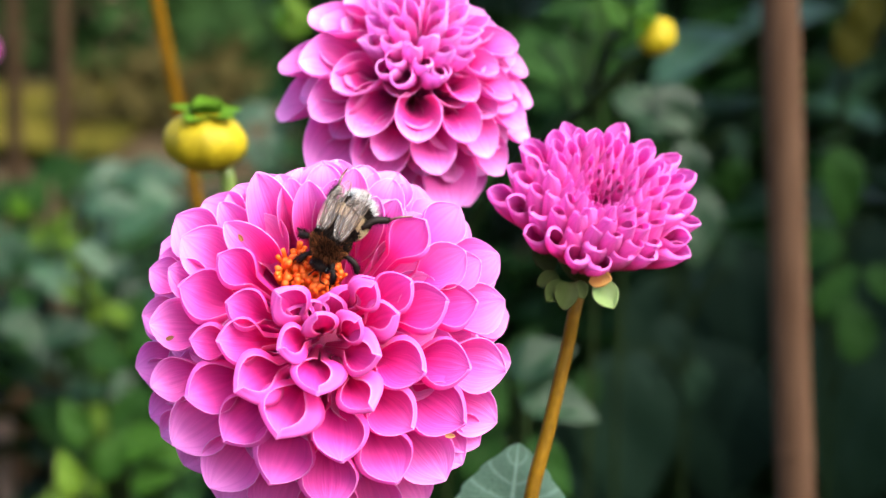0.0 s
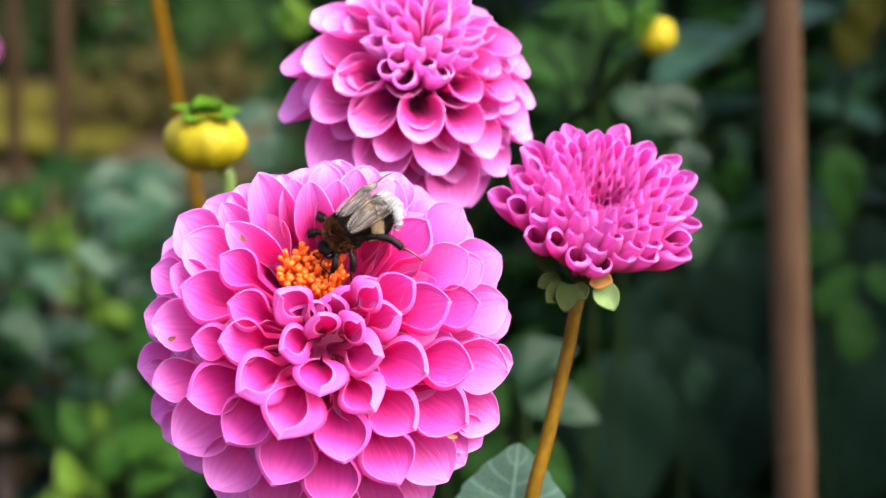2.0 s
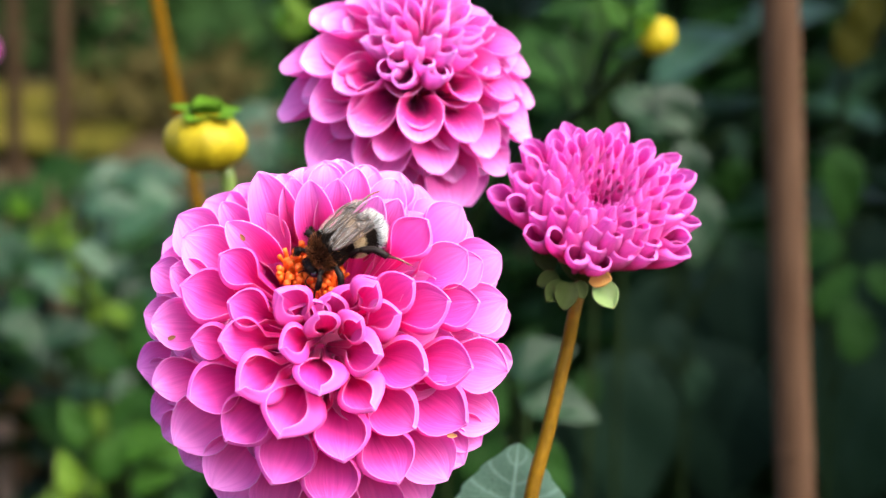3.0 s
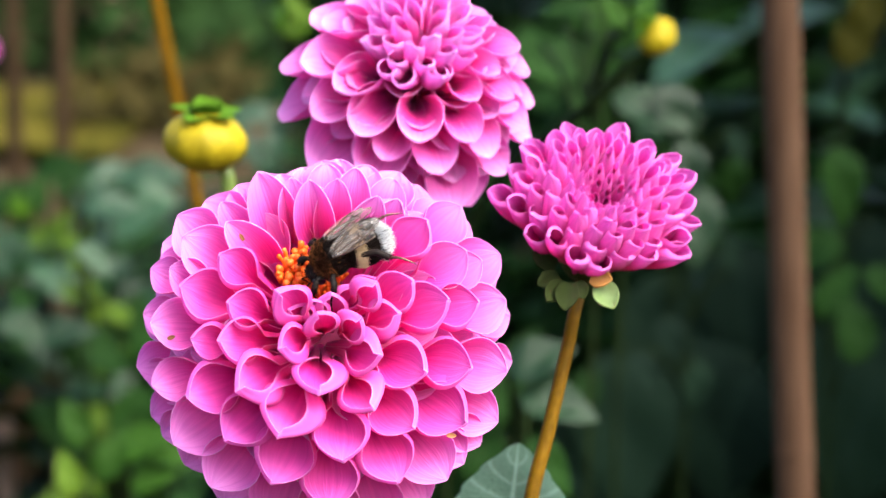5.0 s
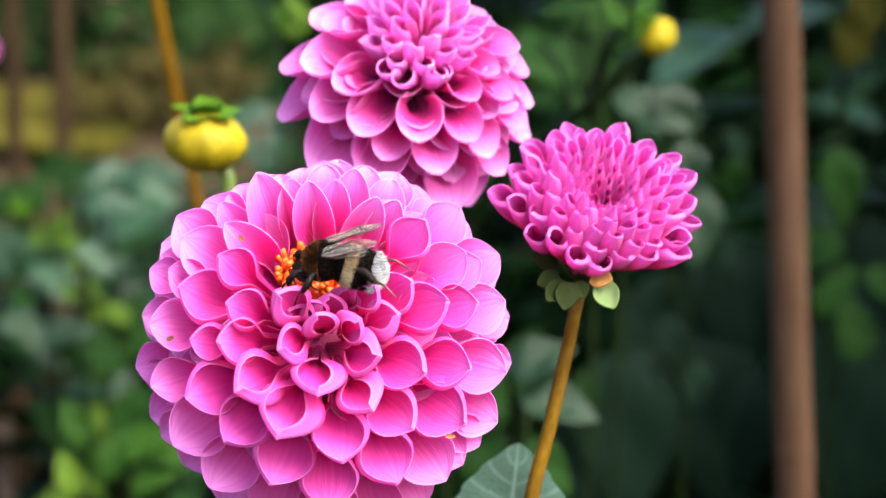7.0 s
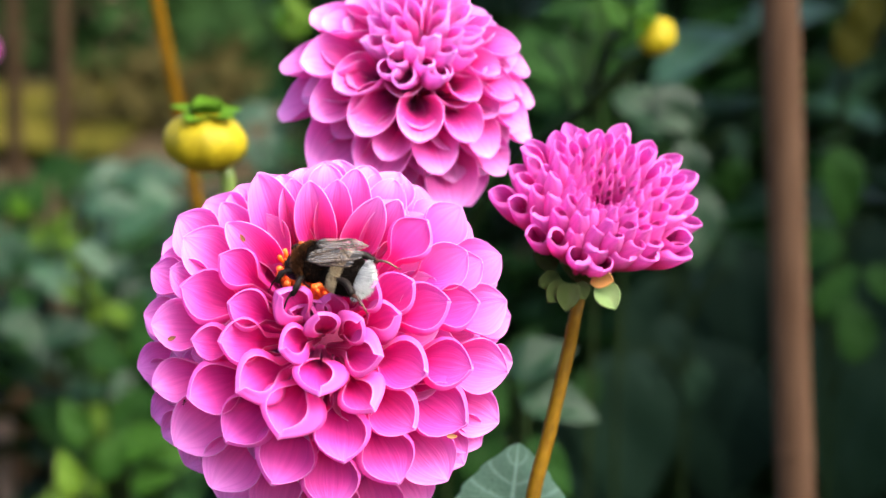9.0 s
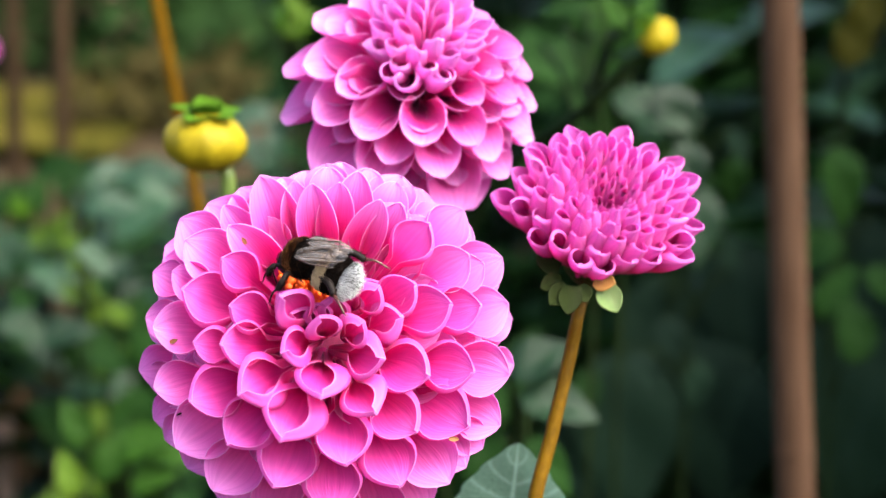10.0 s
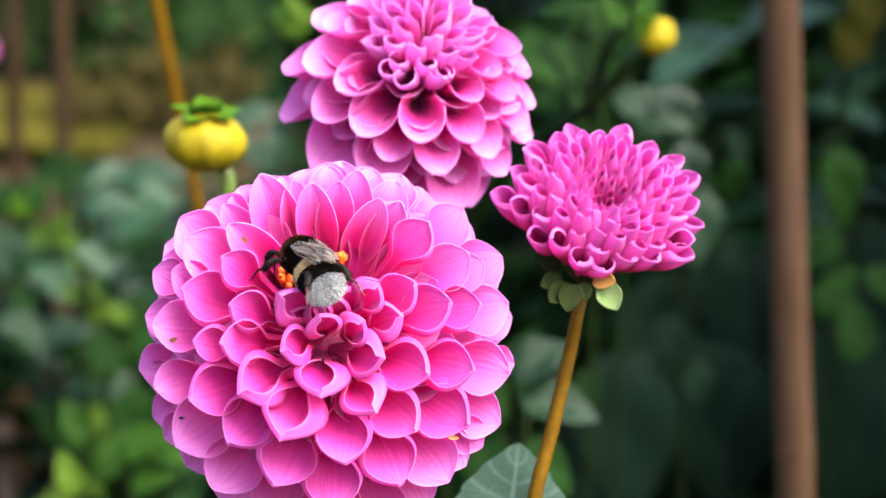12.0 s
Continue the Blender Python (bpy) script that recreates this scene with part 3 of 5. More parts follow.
def patch(name, corners, z, mat, label, category, cells=24):
    """An uneven sheet over the soil between two corners."""
    (x0, y0), (x1, y1) = corners
    verts, faces = [], []
    for j in range(cells + 1):
        for i in range(cells + 1):
            x, y = x0 + (x1 - x0) * i / cells, y0 + (y1 - y0) * j / cells
            verts.append((x, y, z + 0.05 * noise.noise((x * 1.3, y * 1.3, 3)) + 0.03 * noise.noise((x * 5, y * 5, 7))))
    for j in range(cells):
        for i in range(cells):
            a = j * (cells + 1) + i
            faces.append((a, a + 1, a + cells + 2, a + cells + 1))
    return tagged(new(name, mesh_of(name, verts, faces, mat)), label, category, kind="structure")


def hedge(x0, x1, y, height, mat, seed, count, name="hedge", label="dark green leafy hedge behind the flower bed"):
    """A distant leafy bank: a few thousand single leaves, uneven along its top."""
    rng = random.Random(seed)
    verts, faces = [], []
    for _ in range(count):
        x, w = rng.uniform(x0, x1), rng.random()
        top = height * (0.8 + 0.2 * noise.noise((x * 0.9, seed, 0)))
        c = Vector((x, y + rng.uniform(-0.4, 0.4), top * w))
        d = Vector((rng.uniform(-1, 1), rng.uniform(-1, 0.3), rng.uniform(-0.6, 0.8))).normalized()
        s = d.orthogonal().normalized()
        s = (s + d.cross(s) * rng.uniform(-1, 1)).normalized() * rng.uniform(0.03, 0.06)
        n = d.cross(s).normalized() * 0.015
        l = d * rng.uniform(0.12, 0.22)
        b = len(verts)
        verts += [c, c + l * 0.5 + s + n, c + l, c + l * 0.5 - s + n, c + l * 0.5]
        faces += [(b, b + 1, b + 4), (b + 1, b + 2, b + 4), (b + 2, b + 3, b + 4), (b + 3, b, b + 4)]
    return tagged(new(name, mesh_of(name, verts, faces, mat)), label, name, kind="stuff")


def ground():
    verts, faces, n, size = [], [], 60, 300.0
    for j in range(n + 1):
        for i in range(n + 1):
            x, y = (i / n * 2 - 1), (j / n * 2 - 1)
            x, y = size * x * abs(x) ** 2.2, size * y * abs(y) ** 2.2
            verts.append((x, y, 0.02 * noise.noise((x * 1.7, y * 1.7, 0)) if abs(x) + abs(y) < 20 else 0))
    for j in range(n):
        for i in range(n):
            a = j * (n + 1) + i
            faces.append((a, a + 1, a + n + 2, a + n + 1))
    tagged(new("ground", mesh_of("ground", verts, faces, SOIL)), "dark bare garden soil", "ground", kind="structure")


PLANT_LEAVES = {}


def leaf_set(mat):
    if mat.name not in PLANT_LEAVES:
        PLANT_LEAVES[mat.name] = [leaf_mesh("leaf", mat, 200 + 7 * len(PLANT_LEAVES) + i, 0.28 + 0.03 * (i % 3), 0.2 + 0.1 * (i % 2), 0.15 + 0.1 * i) for i in range(4)]
    return PLANT_LEAVES[mat.name]


def plant(x, y, height, spread, mat, seed, stems=4, label="bushy green dahlia plant with broad toothed leaves"):
    """Branching stems from one foot, with opposite leaves up each stem."""
    rng = random.Random(seed)
    bush = thing("dahlia_plant", pose(x, y, 0), label, "plant", "dahlia plants")
    leaves = leaf_set(mat)
    for s in range(stems):
        a = 2 * math.pi * (s + rng.random()) / stems
        out = spread * rng.uniform(0.3, 0.9)
        h = height * rng.uniform(0.8, 1.0)
        line = bezier([(0, 0, -0.02), (0.25 * out * math.cos(a), 0.25 * out * math.sin(a), 0.35 * h),
                       (0.7 * out * math.cos(a), 0.7 * out * math.sin(a), 0.72 * h), (out * math.cos(a), out * math.sin(a), h)], 5)
        n = len(line) - 1
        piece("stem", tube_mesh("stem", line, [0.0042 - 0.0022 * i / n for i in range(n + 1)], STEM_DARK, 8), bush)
        for i in range(4, n + 1):
            for side in (0, math.pi):
                b = a + (i % 2) * math.pi / 2 + side + rng.uniform(-0.5, 0.5)
                size = rng.uniform(0.09, 0.17) * (1.1 - 0.4 * i / n)
                d = Vector((math.cos(b), math.sin(b), rng.uniform(-0.25, 0.6)))
                piece("leaf", rng.choice(leaves), bush, aimed(line[i], d, (0, 0, 1), size, size, size))
    return bush


def cane(name, top, foot, radius, mat, label):
    """A garden cane with nodes, from above the view down into the soil."""
    top, foot = Vector(top), Vector(foot)
    n = 40
    stick = thing(name, Matrix.Translation((foot.x, foot.y, 0)), label, "cane", "garden canes")
    pts = [foot + (top - foot) * (i / n) - Vector((foot.x, foot.y, 0)) for i in range(n + 1)]
    rad = [radius * (1 - 0.1 * i / n + 0.02 * math.sin(i * 1.7)) for i in range(n + 1)]
    piece("shaft", tube_mesh("shaft", pts, rad, mat, 14), stick)
    step = (pts[-1] - pts[0]).normalized() * radius * 0.35
    for i in range(5, n, 9):
        knot = [pts[i] + step * k for k in (-1, -0.5, 0, 0.5, 1)]
        piece("node", tube_mesh("node", knot, [rad[i] * k for k in (0.98, 1.02, 1.035, 1.02, 0.98)], mat, 14), stick)
    return stick


def shoot(leaves, seed, label="green dahlia shoot with broad leaves", broad=1.05):
    """One stem out of the soil with a few long-stalked leaves: foot, way, length and material of each."""
    foot = sum((Vector(l[0]) for l in leaves), Vector()) / len(leaves)
    foot = Vector((foot.x, foot.y + 0.04, 0))
    ob = thing("dahlia_shoot", Matrix.Translation(foot), label, "plant", "dahlia plants")
    top = max(l[0][2] for l in leaves)
    line = bezier([(0, 0, -0.02), (0.01, 0, 0.3 * top), (0, 0.005, 0.7 * top), (0.005, 0, top)], 6)
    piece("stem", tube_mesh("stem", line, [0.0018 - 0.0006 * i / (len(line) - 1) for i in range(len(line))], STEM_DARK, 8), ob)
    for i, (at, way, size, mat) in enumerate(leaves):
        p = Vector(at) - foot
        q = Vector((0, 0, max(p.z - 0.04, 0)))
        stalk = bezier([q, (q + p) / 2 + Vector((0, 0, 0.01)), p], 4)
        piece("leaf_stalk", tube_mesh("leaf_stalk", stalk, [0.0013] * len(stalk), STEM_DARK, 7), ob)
        piece("leaf", leaf_set(mat)[(seed + i) % 4], ob, aimed(p, way, (0.1, -0.7, 0.7), size * broad, size, size))
    return ob


def bud_mesh(name, r, squash, mat, lobes=9):
    """A plump bud with shallow lengthwise folds."""
    verts, faces, n, m = [(0, 0, -r * squash)], [], 36, 14
    for j in range(1, m):
        b = math.pi * j / m
        for k in range(n):
            a = 2 * math.pi * k / n
            q = r * math.sin(b) * (1 + 0.035 * math.cos(lobes * a + 2 * b))
            verts.append((q * math.cos(a), q * math.sin(a), -r * squash * math.cos(b)))
    verts.append((0, 0, r * squash * 0.92))
    for k in range(n):
        faces.append((0, 1 + (k + 1) % n, 1 + k))
        for j in range(m - 2):
            a, b = 1 + j * n + k, 1 + j * n + (k + 1) % n
            faces.append((a, b, b + n, a + n))
        a = 1 + (m - 2) * n
        faces.append((a + k, a + (k + 1) % n, len(verts) - 1))
    return mesh_of(name, verts, faces, mat)


def bud(place, axis, r, label, stem_points, seed, mat=None):
    head = thing("dahlia_bud", axis_pose(place, axis), label, "bud", "dahlia buds")
    piece("bud_body", bud_mesh("bud_body", r, 0.74 if r > 0.009 else 0.9, mat or BUD_YELLOW), head)
    tufts = [bract_mesh("bract", BUD_GREEN, seed + i, 0.5) for i in range(3)]
    top = 0.70 * r if r > 0.009 else 0.86 * r
    for k in range(10):
        # outer sepals lie over the bud's shoulder, inner ones stand up
        d = facing(34 + 14 * (k % 3) if k % 2 else 88 + 5 * (k % 4), 36 * k + 10)
        foot = Vector((0.20 * r * d.x, 0.20 * r * d.y, top - 0.02 * r))
        piece("bract", tufts[k % 3], head, aimed(foot, d, (0, 0, 1), 0.62 * r, (0.42 if k % 2 else 0.70) * r, 0.4 * r))
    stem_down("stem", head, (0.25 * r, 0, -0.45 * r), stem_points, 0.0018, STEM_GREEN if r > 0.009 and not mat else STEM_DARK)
    return head


# ---- bumblebee ----
def ball_mesh(name, mat, radii, y0=-1.0, y1=1.0, seg=28, rings=16):
    """An ellipsoid, or a slice of one between two heights of its own y."""
    verts, faces = [], []
    for j in range(rings + 1):
        y = math.sin(math.pi * 0.5 * (-1 + 2 * j / rings)) if (y0, y1) == (-1.0, 1.0) else y0 + (y1 - y0) * j / rings
        q = math.sqrt(max(1 - y * y, 0.0)) + 1e-4
        for k in range(seg):
            a = 2 * math.pi * k / seg
            verts.append((radii[0] * q * math.cos(a), radii[1] * y, radii[2] * q * math.sin(a)))
    for j in range(rings):
        for k in range(seg):
            a, b = j * seg + k, j * seg + (k + 1) % seg
            faces.append((a, a + seg, b + seg, b))
    faces.append(tuple(range(seg)))
    faces.append(tuple(range(rings * seg, (rings + 1) * seg))[::-1])
    return mesh_of(name, verts, faces, mat)


def fur_mesh(name, mats, shares, radii, y0, y1, count, length, seed, lay=0.55):
    """Fine hairs standing off an ellipsoid and swept to the rear, as slender blades."""
    rng = random.Random(seed)
    verts, faces, slots = [], [], []
    for i in range(count):
        y = rng.uniform(y0, y1)
        a = rng.uniform(0, 2 * math.pi)
        q = math.sqrt(max(1 - y * y, 0.0))
        n = Vector((q * math.cos(a) / radii[0], y / radii[1], q * math.sin(a) / radii[2])).normalized()
        root = Vector((radii[0] * q * math.cos(a), radii[1] * y, radii[2] * q * math.sin(a))) * 0.97
        d = (n + Vector((rng.uniform(-0.35, 0.35), -lay + rng.uniform(-0.3, 0.3), rng.uniform(-0.35, 0.35)))).normalized()
        side = d.cross(Vector((rng.uniform(-1, 1), rng.uniform(-1, 1), rng.uniform(-1, 1)))).normalized() * 0.000034
        l = length * rng.uniform(0.6, 1.15)
        mid = root + d * l * 0.55
        tip = root + d * l + Vector((0, -0.12 * l, 0))
        b = len(verts)
        verts += [root - side, root + side, mid + side * 0.8, mid - side * 0.8, tip]
        faces += [(b, b + 1, b + 2, b + 3), (b + 3, b + 2, b + 4)]
        slots += [0 if rng.random() < shares else len(mats) - 1] * 2
    me = mesh_of(name, verts, faces, mats[0])
    for m in mats[1:]:
        me.materials.append(m)
    me.polygons.foreach_set("material_index", slots)
    return me


def wing_mesh(name, length, width, seed):
    """A long rounded membrane, gently corrugated; x runs outward to the wing's rear margin, -y to its tip."""
    rng = random.Random(seed)
    ph = rng.uniform(0, 3)

    def surface(u, v):
        half = width * 0.5 * (0.18 + 0.82 * math.sin(math.pi * (0.04 + 0.90 * v ** 0.8)) ** 0.7)
        z = 0.00022 * math.sin(8 * u + ph + 2 * v) + 0.00030 * math.sin(9 * v + 3 * u) * v + 0.0004 * v * v
        return half * u + 0.12 * width * math.sin(3 * v), -length * v, z

    return sheet_mesh(name, surface, 14, 18, 0.00002, WING), surface


def wing(parent, m, length, width, seed, label):
    me, surface = wing_mesh("wing", length, width, seed)
    ob = piece("wing", me, parent, m, label)
    for u0, u1, v0, v1 in ((-0.95, -0.95, 0.0, 0.97), (-0.45, -0.3, 0.0, 0.75), (0.0, 0.25, 0.05, 0.8), (0.5, 0.75, 0.1, 0.7), (-0.9, 0.2, 0.55, 0.62), (-0.3, 0.7, 0.75, 0.6)):
        pts = [Vector(surface(u0 + (u1 - u0) * i / 8, v0 + (v1 - v0) * i / 8)) + Vector((0, 0, 0.00003)) for i in range(9)]
        piece("vein", tube_mesh("vein", pts, [0.00014 - 0.00005 * i / 8 for i in range(9)], VEIN, 5), ob)
    return ob


def leg(parent, m, lengths, girth, seed, foot_mat, reach):
    """Thigh, shin and foot of one leg: it starts outward along x, bends down, and its shin carries bristles."""
    femur, tibia, tarsus = lengths
    ob = piece("leg", None, parent, m)
    knee = Vector((femur * (0.62 + 0.24 * reach), 0, femur * 0.45))
    ankle = knee + Vector((tibia * (0.22 + 0.7 * reach), -tibia * 0.18, -tibia * (0.9 - 0.7 * reach)))
    toe = ankle + Vector((tarsus * (0.15 + 0.7 * reach), -tarsus * 0.25, -tarsus * (0.85 - 0.6 * reach)))
    line = bezier([(0, 0, 0), knee * 0.5 + Vector((0, 0, 0.0002)), knee], 4)
    piece("femur", tube_mesh("femur", line, [girth * (0.7 + 0.4 * math.sin(math.pi * i / 8)) for i in range(len(line))], CHITIN, 8), ob)
    line = bezier([knee, knee.lerp(ankle, 0.5) + Vector((0.0003, 0.0004, 0.0005)), ankle], 4)
    shin = piece("tibia", tube_mesh("tibia", line, [girth * (0.7 + 0.45 * math.sin(math.pi * (0.15 + 0.6 * i / 8))) for i in range(len(line))], CHITIN, 8), ob)
    rng = random.Random(seed)
    verts, faces = [], []
    for i in range(1000):
        w = rng.uniform(0.05, 1)
        q = knee.lerp(ankle, w) + Vector((0.0003, 0.0004, 0.0005)) * math.sin(math.pi * w)
        d = Vector((rng.uniform(-1, 1), rng.uniform(-1, 1), rng.uniform(-0.9, 0.5))).normalized()
        s = d.orthogonal().normalized() * 0.00004
        b = len(verts)
        verts += [q - s, q + s, q + d * (girth + rng.uniform(0.0002, 0.0009))]
        faces.append((b, b + 1, b + 2))
    piece("bristle", mesh_of("bristle", verts, faces, BLACK_FUR), shin)
    pts = [ankle.lerp(toe, i / 10) + Vector((0, 0, 0.0007 * math.sin(i / 10 * math.pi))) for i in range(11)]
    piece("tarsus", tube_mesh("tarsus", pts, [girth * (0.62 if i % 2 else 0.42) * (1 - 0.5 * i / 10) for i in range(11)], foot_mat, 7), ob)
    for s in (-1, 1):
        claw = bezier([toe, toe + Vector((0.0003, 0.0002 * s, -0.0001)), toe + Vector((0.0005, 0.00035 * s, -0.0004))], 3)
        piece("claw", tube_mesh("claw", claw, [0.00007, 0.00006, 0.00005, 0.00005, 0.00004, 0.00003, 0.00002], foot_mat, 5), ob)
    return ob


def bumblebee():
    bee = thing("bumblebee", Matrix(), "furry black and buff bumblebee with a white tail", "bee")
    thorax_r, belly_r = (0.0033, 0.0035, 0.0031), (0.0036, 0.0046, 0.0034)
    thorax = piece("thorax", ball_mesh("thorax", BLACK_FUR, thorax_r), bee)
    piece("fur", fur_mesh("fur", [BLACK_FUR, BROWN_FUR], 0.97, thorax_r, -1, 0.7, 9000, 0.0008, 1, 0.6), thorax)
    piece("collar", fur_mesh("collar", [BROWN_FUR, BLACK_FUR], 0.60, thorax_r, 0.15, 0.98, 4600, 0.0009, 2, 0.5), thorax, None, "brown fur collar")
    rear = pose(0, -0.0053, -0.0012, 20, 0, 0)
    for name, mat, a, b, hair, n in (("waist", BLACK_FUR, 1.0, 0.42, [BLACK_FUR], 2600), ("buff_band", BUFF_FUR, 0.42, 0.02, [BUFF_FUR], 3800),
                                     ("black_band", BLACK_FUR, 0.02, -0.57, [BLACK_FUR], 4200), ("white_tail", BLACK_FUR, -0.57, -1.0, [WHITE_FUR, BLACK_FUR], 7000)):
        part = piece(name, ball_mesh(name, mat, belly_r, b, min(a, 0.999), 28, 8), bee, rear)
        piece("fur", fur_mesh("fur", hair, 1.0 if len(hair) == 1 else 0.66, belly_r, b, a, n, 0.00085 if name != "white_tail" else 0.0017, len(name), 0.9 if name != "white_tail" else 0.45), part)
    head = piece("head", ball_mesh("head", CHITIN, (0.0019, 0.0013, 0.0021)), bee, pose(0, 0.0036, -0.0022, -40, 0, 0))
    piece("fur", fur_mesh("fur", [BLACK_FUR, BROWN_FUR], 0.9, (0.0019, 0.0013, 0.0021), -0.6, 0.9, 900, 0.0006, 9, 0.2), head)
    for s in (-1, 1):
        piece("compound_eye", ball_mesh("compound_eye", EYE_GLOSS, (0.0006, 0.0008, 0.0014), seg=16, rings=10), head, pose(0.0016 * s, 0.0003, 0.0001))
        line = bezier([(0.0005 * s, 0.0012, 0.0004), (0.0012 * s, 0.0026, 0.0012), (0.0019 * s, 0.0036, -0.0006), (0.0020 * s, 0.0046, -0.0024)], 4)
        piece("antenna", tube_mesh("antenna", line, [0.00013] * len(line), CHITIN, 6), head)
    line = bezier([(0, 0.0004, -0.0018), (0, 0.0012, -0.0032), (0, 0.0010, -0.0046)], 4)
    piece("tongue", tube_mesh("tongue", line, [0.0003 - 0.00002 * i for i in range(len(line))], LEG_BROWN, 6), head)
    flip = Matrix.Diagonal((-1, 1, 1, 1))
    wings, legs = {}, {}
    for s, side in ((1, "right"), (-1, "left")):
        mir = flip if s < 0 else Matrix()
        wings[side] = wing(bee, pose(0.0019 * s, -0.0004, 0.0026, 0, 0, 0), 0.0100, 0.0036, 3 if s > 0 else 4, "smoky clear veined forewing")
        wings[side + "_hind"] = wing(bee, pose(0.0017 * s, -0.0014, 0.0022, 0, 0, 0), 0.0074, 0.0028, 5 if s > 0 else 6, "smoky clear veined hindwing")
        for which, y, sizes, girth in (("fore", 0.0022, (0.0032, 0.0034, 0.0032), 0.00046), ("mid", 0.0004, (0.0036, 0.0038, 0.0036), 0.00050),
                                       ("hind", -0.0016, (0.0042, 0.0052, 0.0046), 0.00056)):
            legs[which + "_" + side] = leg(bee, pose(0.0016 * s, y, -0.0020, 0, 0, 0 if s > 0 else 180), sizes, girth, 17, LEG_BROWN if which == "hind" else CHITIN, {"fore": 0.35, "mid": 0.5, "hind": 1.0}[which])
    return bee, wings, legs


# ---- the place ----
ground()
big = big_dahlia()
back = back_dahlia()
copy_thing(back, axis_pose((-0.5338, 2.6004, 0.9245), (0.2, -0.6, 0.75)))
young = young_dahlia()
patch("straw_mulch", ((-4.5, 8.2), (-1.2, 10.6)), 0.06, STRAW, "yellowish dry straw mulch on the path", "mulch")
hedge(-4.5, 2.5, 11.6, 2.2, LEAF_HEDGE, 77, 8000)
for x0, x1, y, h, n, mat in ((-1.5, -0.8, 9.4, 0.30, 150, LEAF_DRY), (-1.3, -0.7, 10.6, 0.7, 200, LEAF_HEDGE)):
    hedge(x0, x1, y, h, mat, int(n + 10 * y), n, "weeds", "low tangled weeds along the mulched path")
hedge(-0.3, 2.4, 5.2, 1.5, LEAF, 78, 3000)
bud((-0.0585, 0.5561, 1.0789), (0.10, -0.10, 0.99), 0.0102, 'plump yellow dahlia bud with green sepals', [(-0.0532, 0.5566, 1.0701), (-0.0532, 0.5569, 1.0548), (-0.0514, 0.5501, -0.0200)], 140)
bud((0.0705, 0.7507, 1.0886), (-0.70, -0.30, 0.65), 0.0066, 'small yellow dahlia bud on a green stem', [(0.0620, 0.7541, 1.0790), (0.0479, 0.7665, 1.0625), (0.0076, 0.8368, 1.0005), (-0.02, 0.86, 0.5), (-0.02, 0.86, -0.02)], 150)
cane('garden_cane', (0.1037, 0.9034, 1.6000), (0.1975, 0.9034, -0.0300), 0.0082, CANE, 'weathered pinkish brown wooden cane')
cane('garden_cane', (-0.2083, 0.9235, 1.6000), (0.0874, 0.9235, -0.0300), 0.0027, CANE_OCHRE, 'thin ochre plant cane')
cane('garden_cane', (-0.3939, 2.4091, 1.6000), (-0.4162, 2.4091, -0.0300), 0.010, CANE_DIM, 'dull dark brown garden cane')
cane('garden_cane', (-0.4616, 2.5095, 1.6000), (-0.4899, 2.5095, -0.0300), 0.010, CANE_DIM, 'dull dark brown garden cane')
bud((-0.0662, 1.0019, 1.0730), (0.1, -0.20, 0.95), 0.0075, 'small yellow-green dahlia bud', [(-0.0617, 0.9991, 1.0572), (-0.0481, 0.9930, 1.0230), (-0.07, 1.0, 0.5), (-0.07, 1.0, -0.02)], 160, BUD_GREEN)
bud((-0.3514, 1.8768, 0.8521), (0.1, -0.20, 0.95), 0.0115, 'small green dahlia bud on a leaning stem', [(-0.3269, 1.8688, 0.8066), (-0.2916, 1.8606, 0.7602), (-0.2516, 1.8475, 0.6860), (-0.2, 1.85, 0.3), (-0.2, 1.85, -0.02)], 170, BUD_GREEN)
cane('garden_stake', (-0.3665, 1.8463, 0.6790), (-0.3627, 1.8336, -0.0300), 0.0085, STAKE, 'short pale beige wooden stake')
cane('garden_stake', (-0.3166, 1.8426, 0.6582), (-0.3411, 1.8287, -0.0300), 0.0085, STAKE, 'short pale beige wooden stake')
shoot([((-0.2523, 1.7377, 0.8610), (0.88, -0.09, 0.47), 0.054, LEAF_BLUE),
       ((-0.2660, 1.7940, 0.8435), (0.86, 0.23, 0.45), 0.041, LEAF_BLUE),
       ((-0.2766, 1.9578, 0.8718), (0.47, 0.01, -0.88), 0.054, LEAF_BLUE),
       ((-0.3088, 1.9812, 0.8249), (0.81, 0.45, 0.38), 0.028, LEAF_BLUE),
       ((-0.3047, 1.8909, 0.8695), (0.94, 0.10, 0.33), 0.055, LEAF_BLUE),
       ((-0.2607, 1.8272, 0.8832), (0.94, -0.22, 0.24), 0.053, LEAF_BLUE),
       ((-0.3067, 1.8209, 0.8976), (-0.92, 0.14, -0.36), 0.039, LEAF),
       ((-0.3319, 1.9722, 0.8447), (-0.00, 0.10, 1.00), 0.032, LEAF),
       ((-0.3272, 1.8358, 0.8969), (0.95, -0.29, -0.10), 0.045, LEAF),
       ((-0.3613, 2.1175, 0.8434), (0.80, 0.42, -0.43), 0.029, LEAF),
       ((-0.3747, 1.9814, 0.8255), (0.60, 0.15, 0.78), 0.033, LEAF),
       ((-0.3567, 2.1248, 0.8404), (0.52, -0.15, 0.84), 0.025, LEAF)], 500)
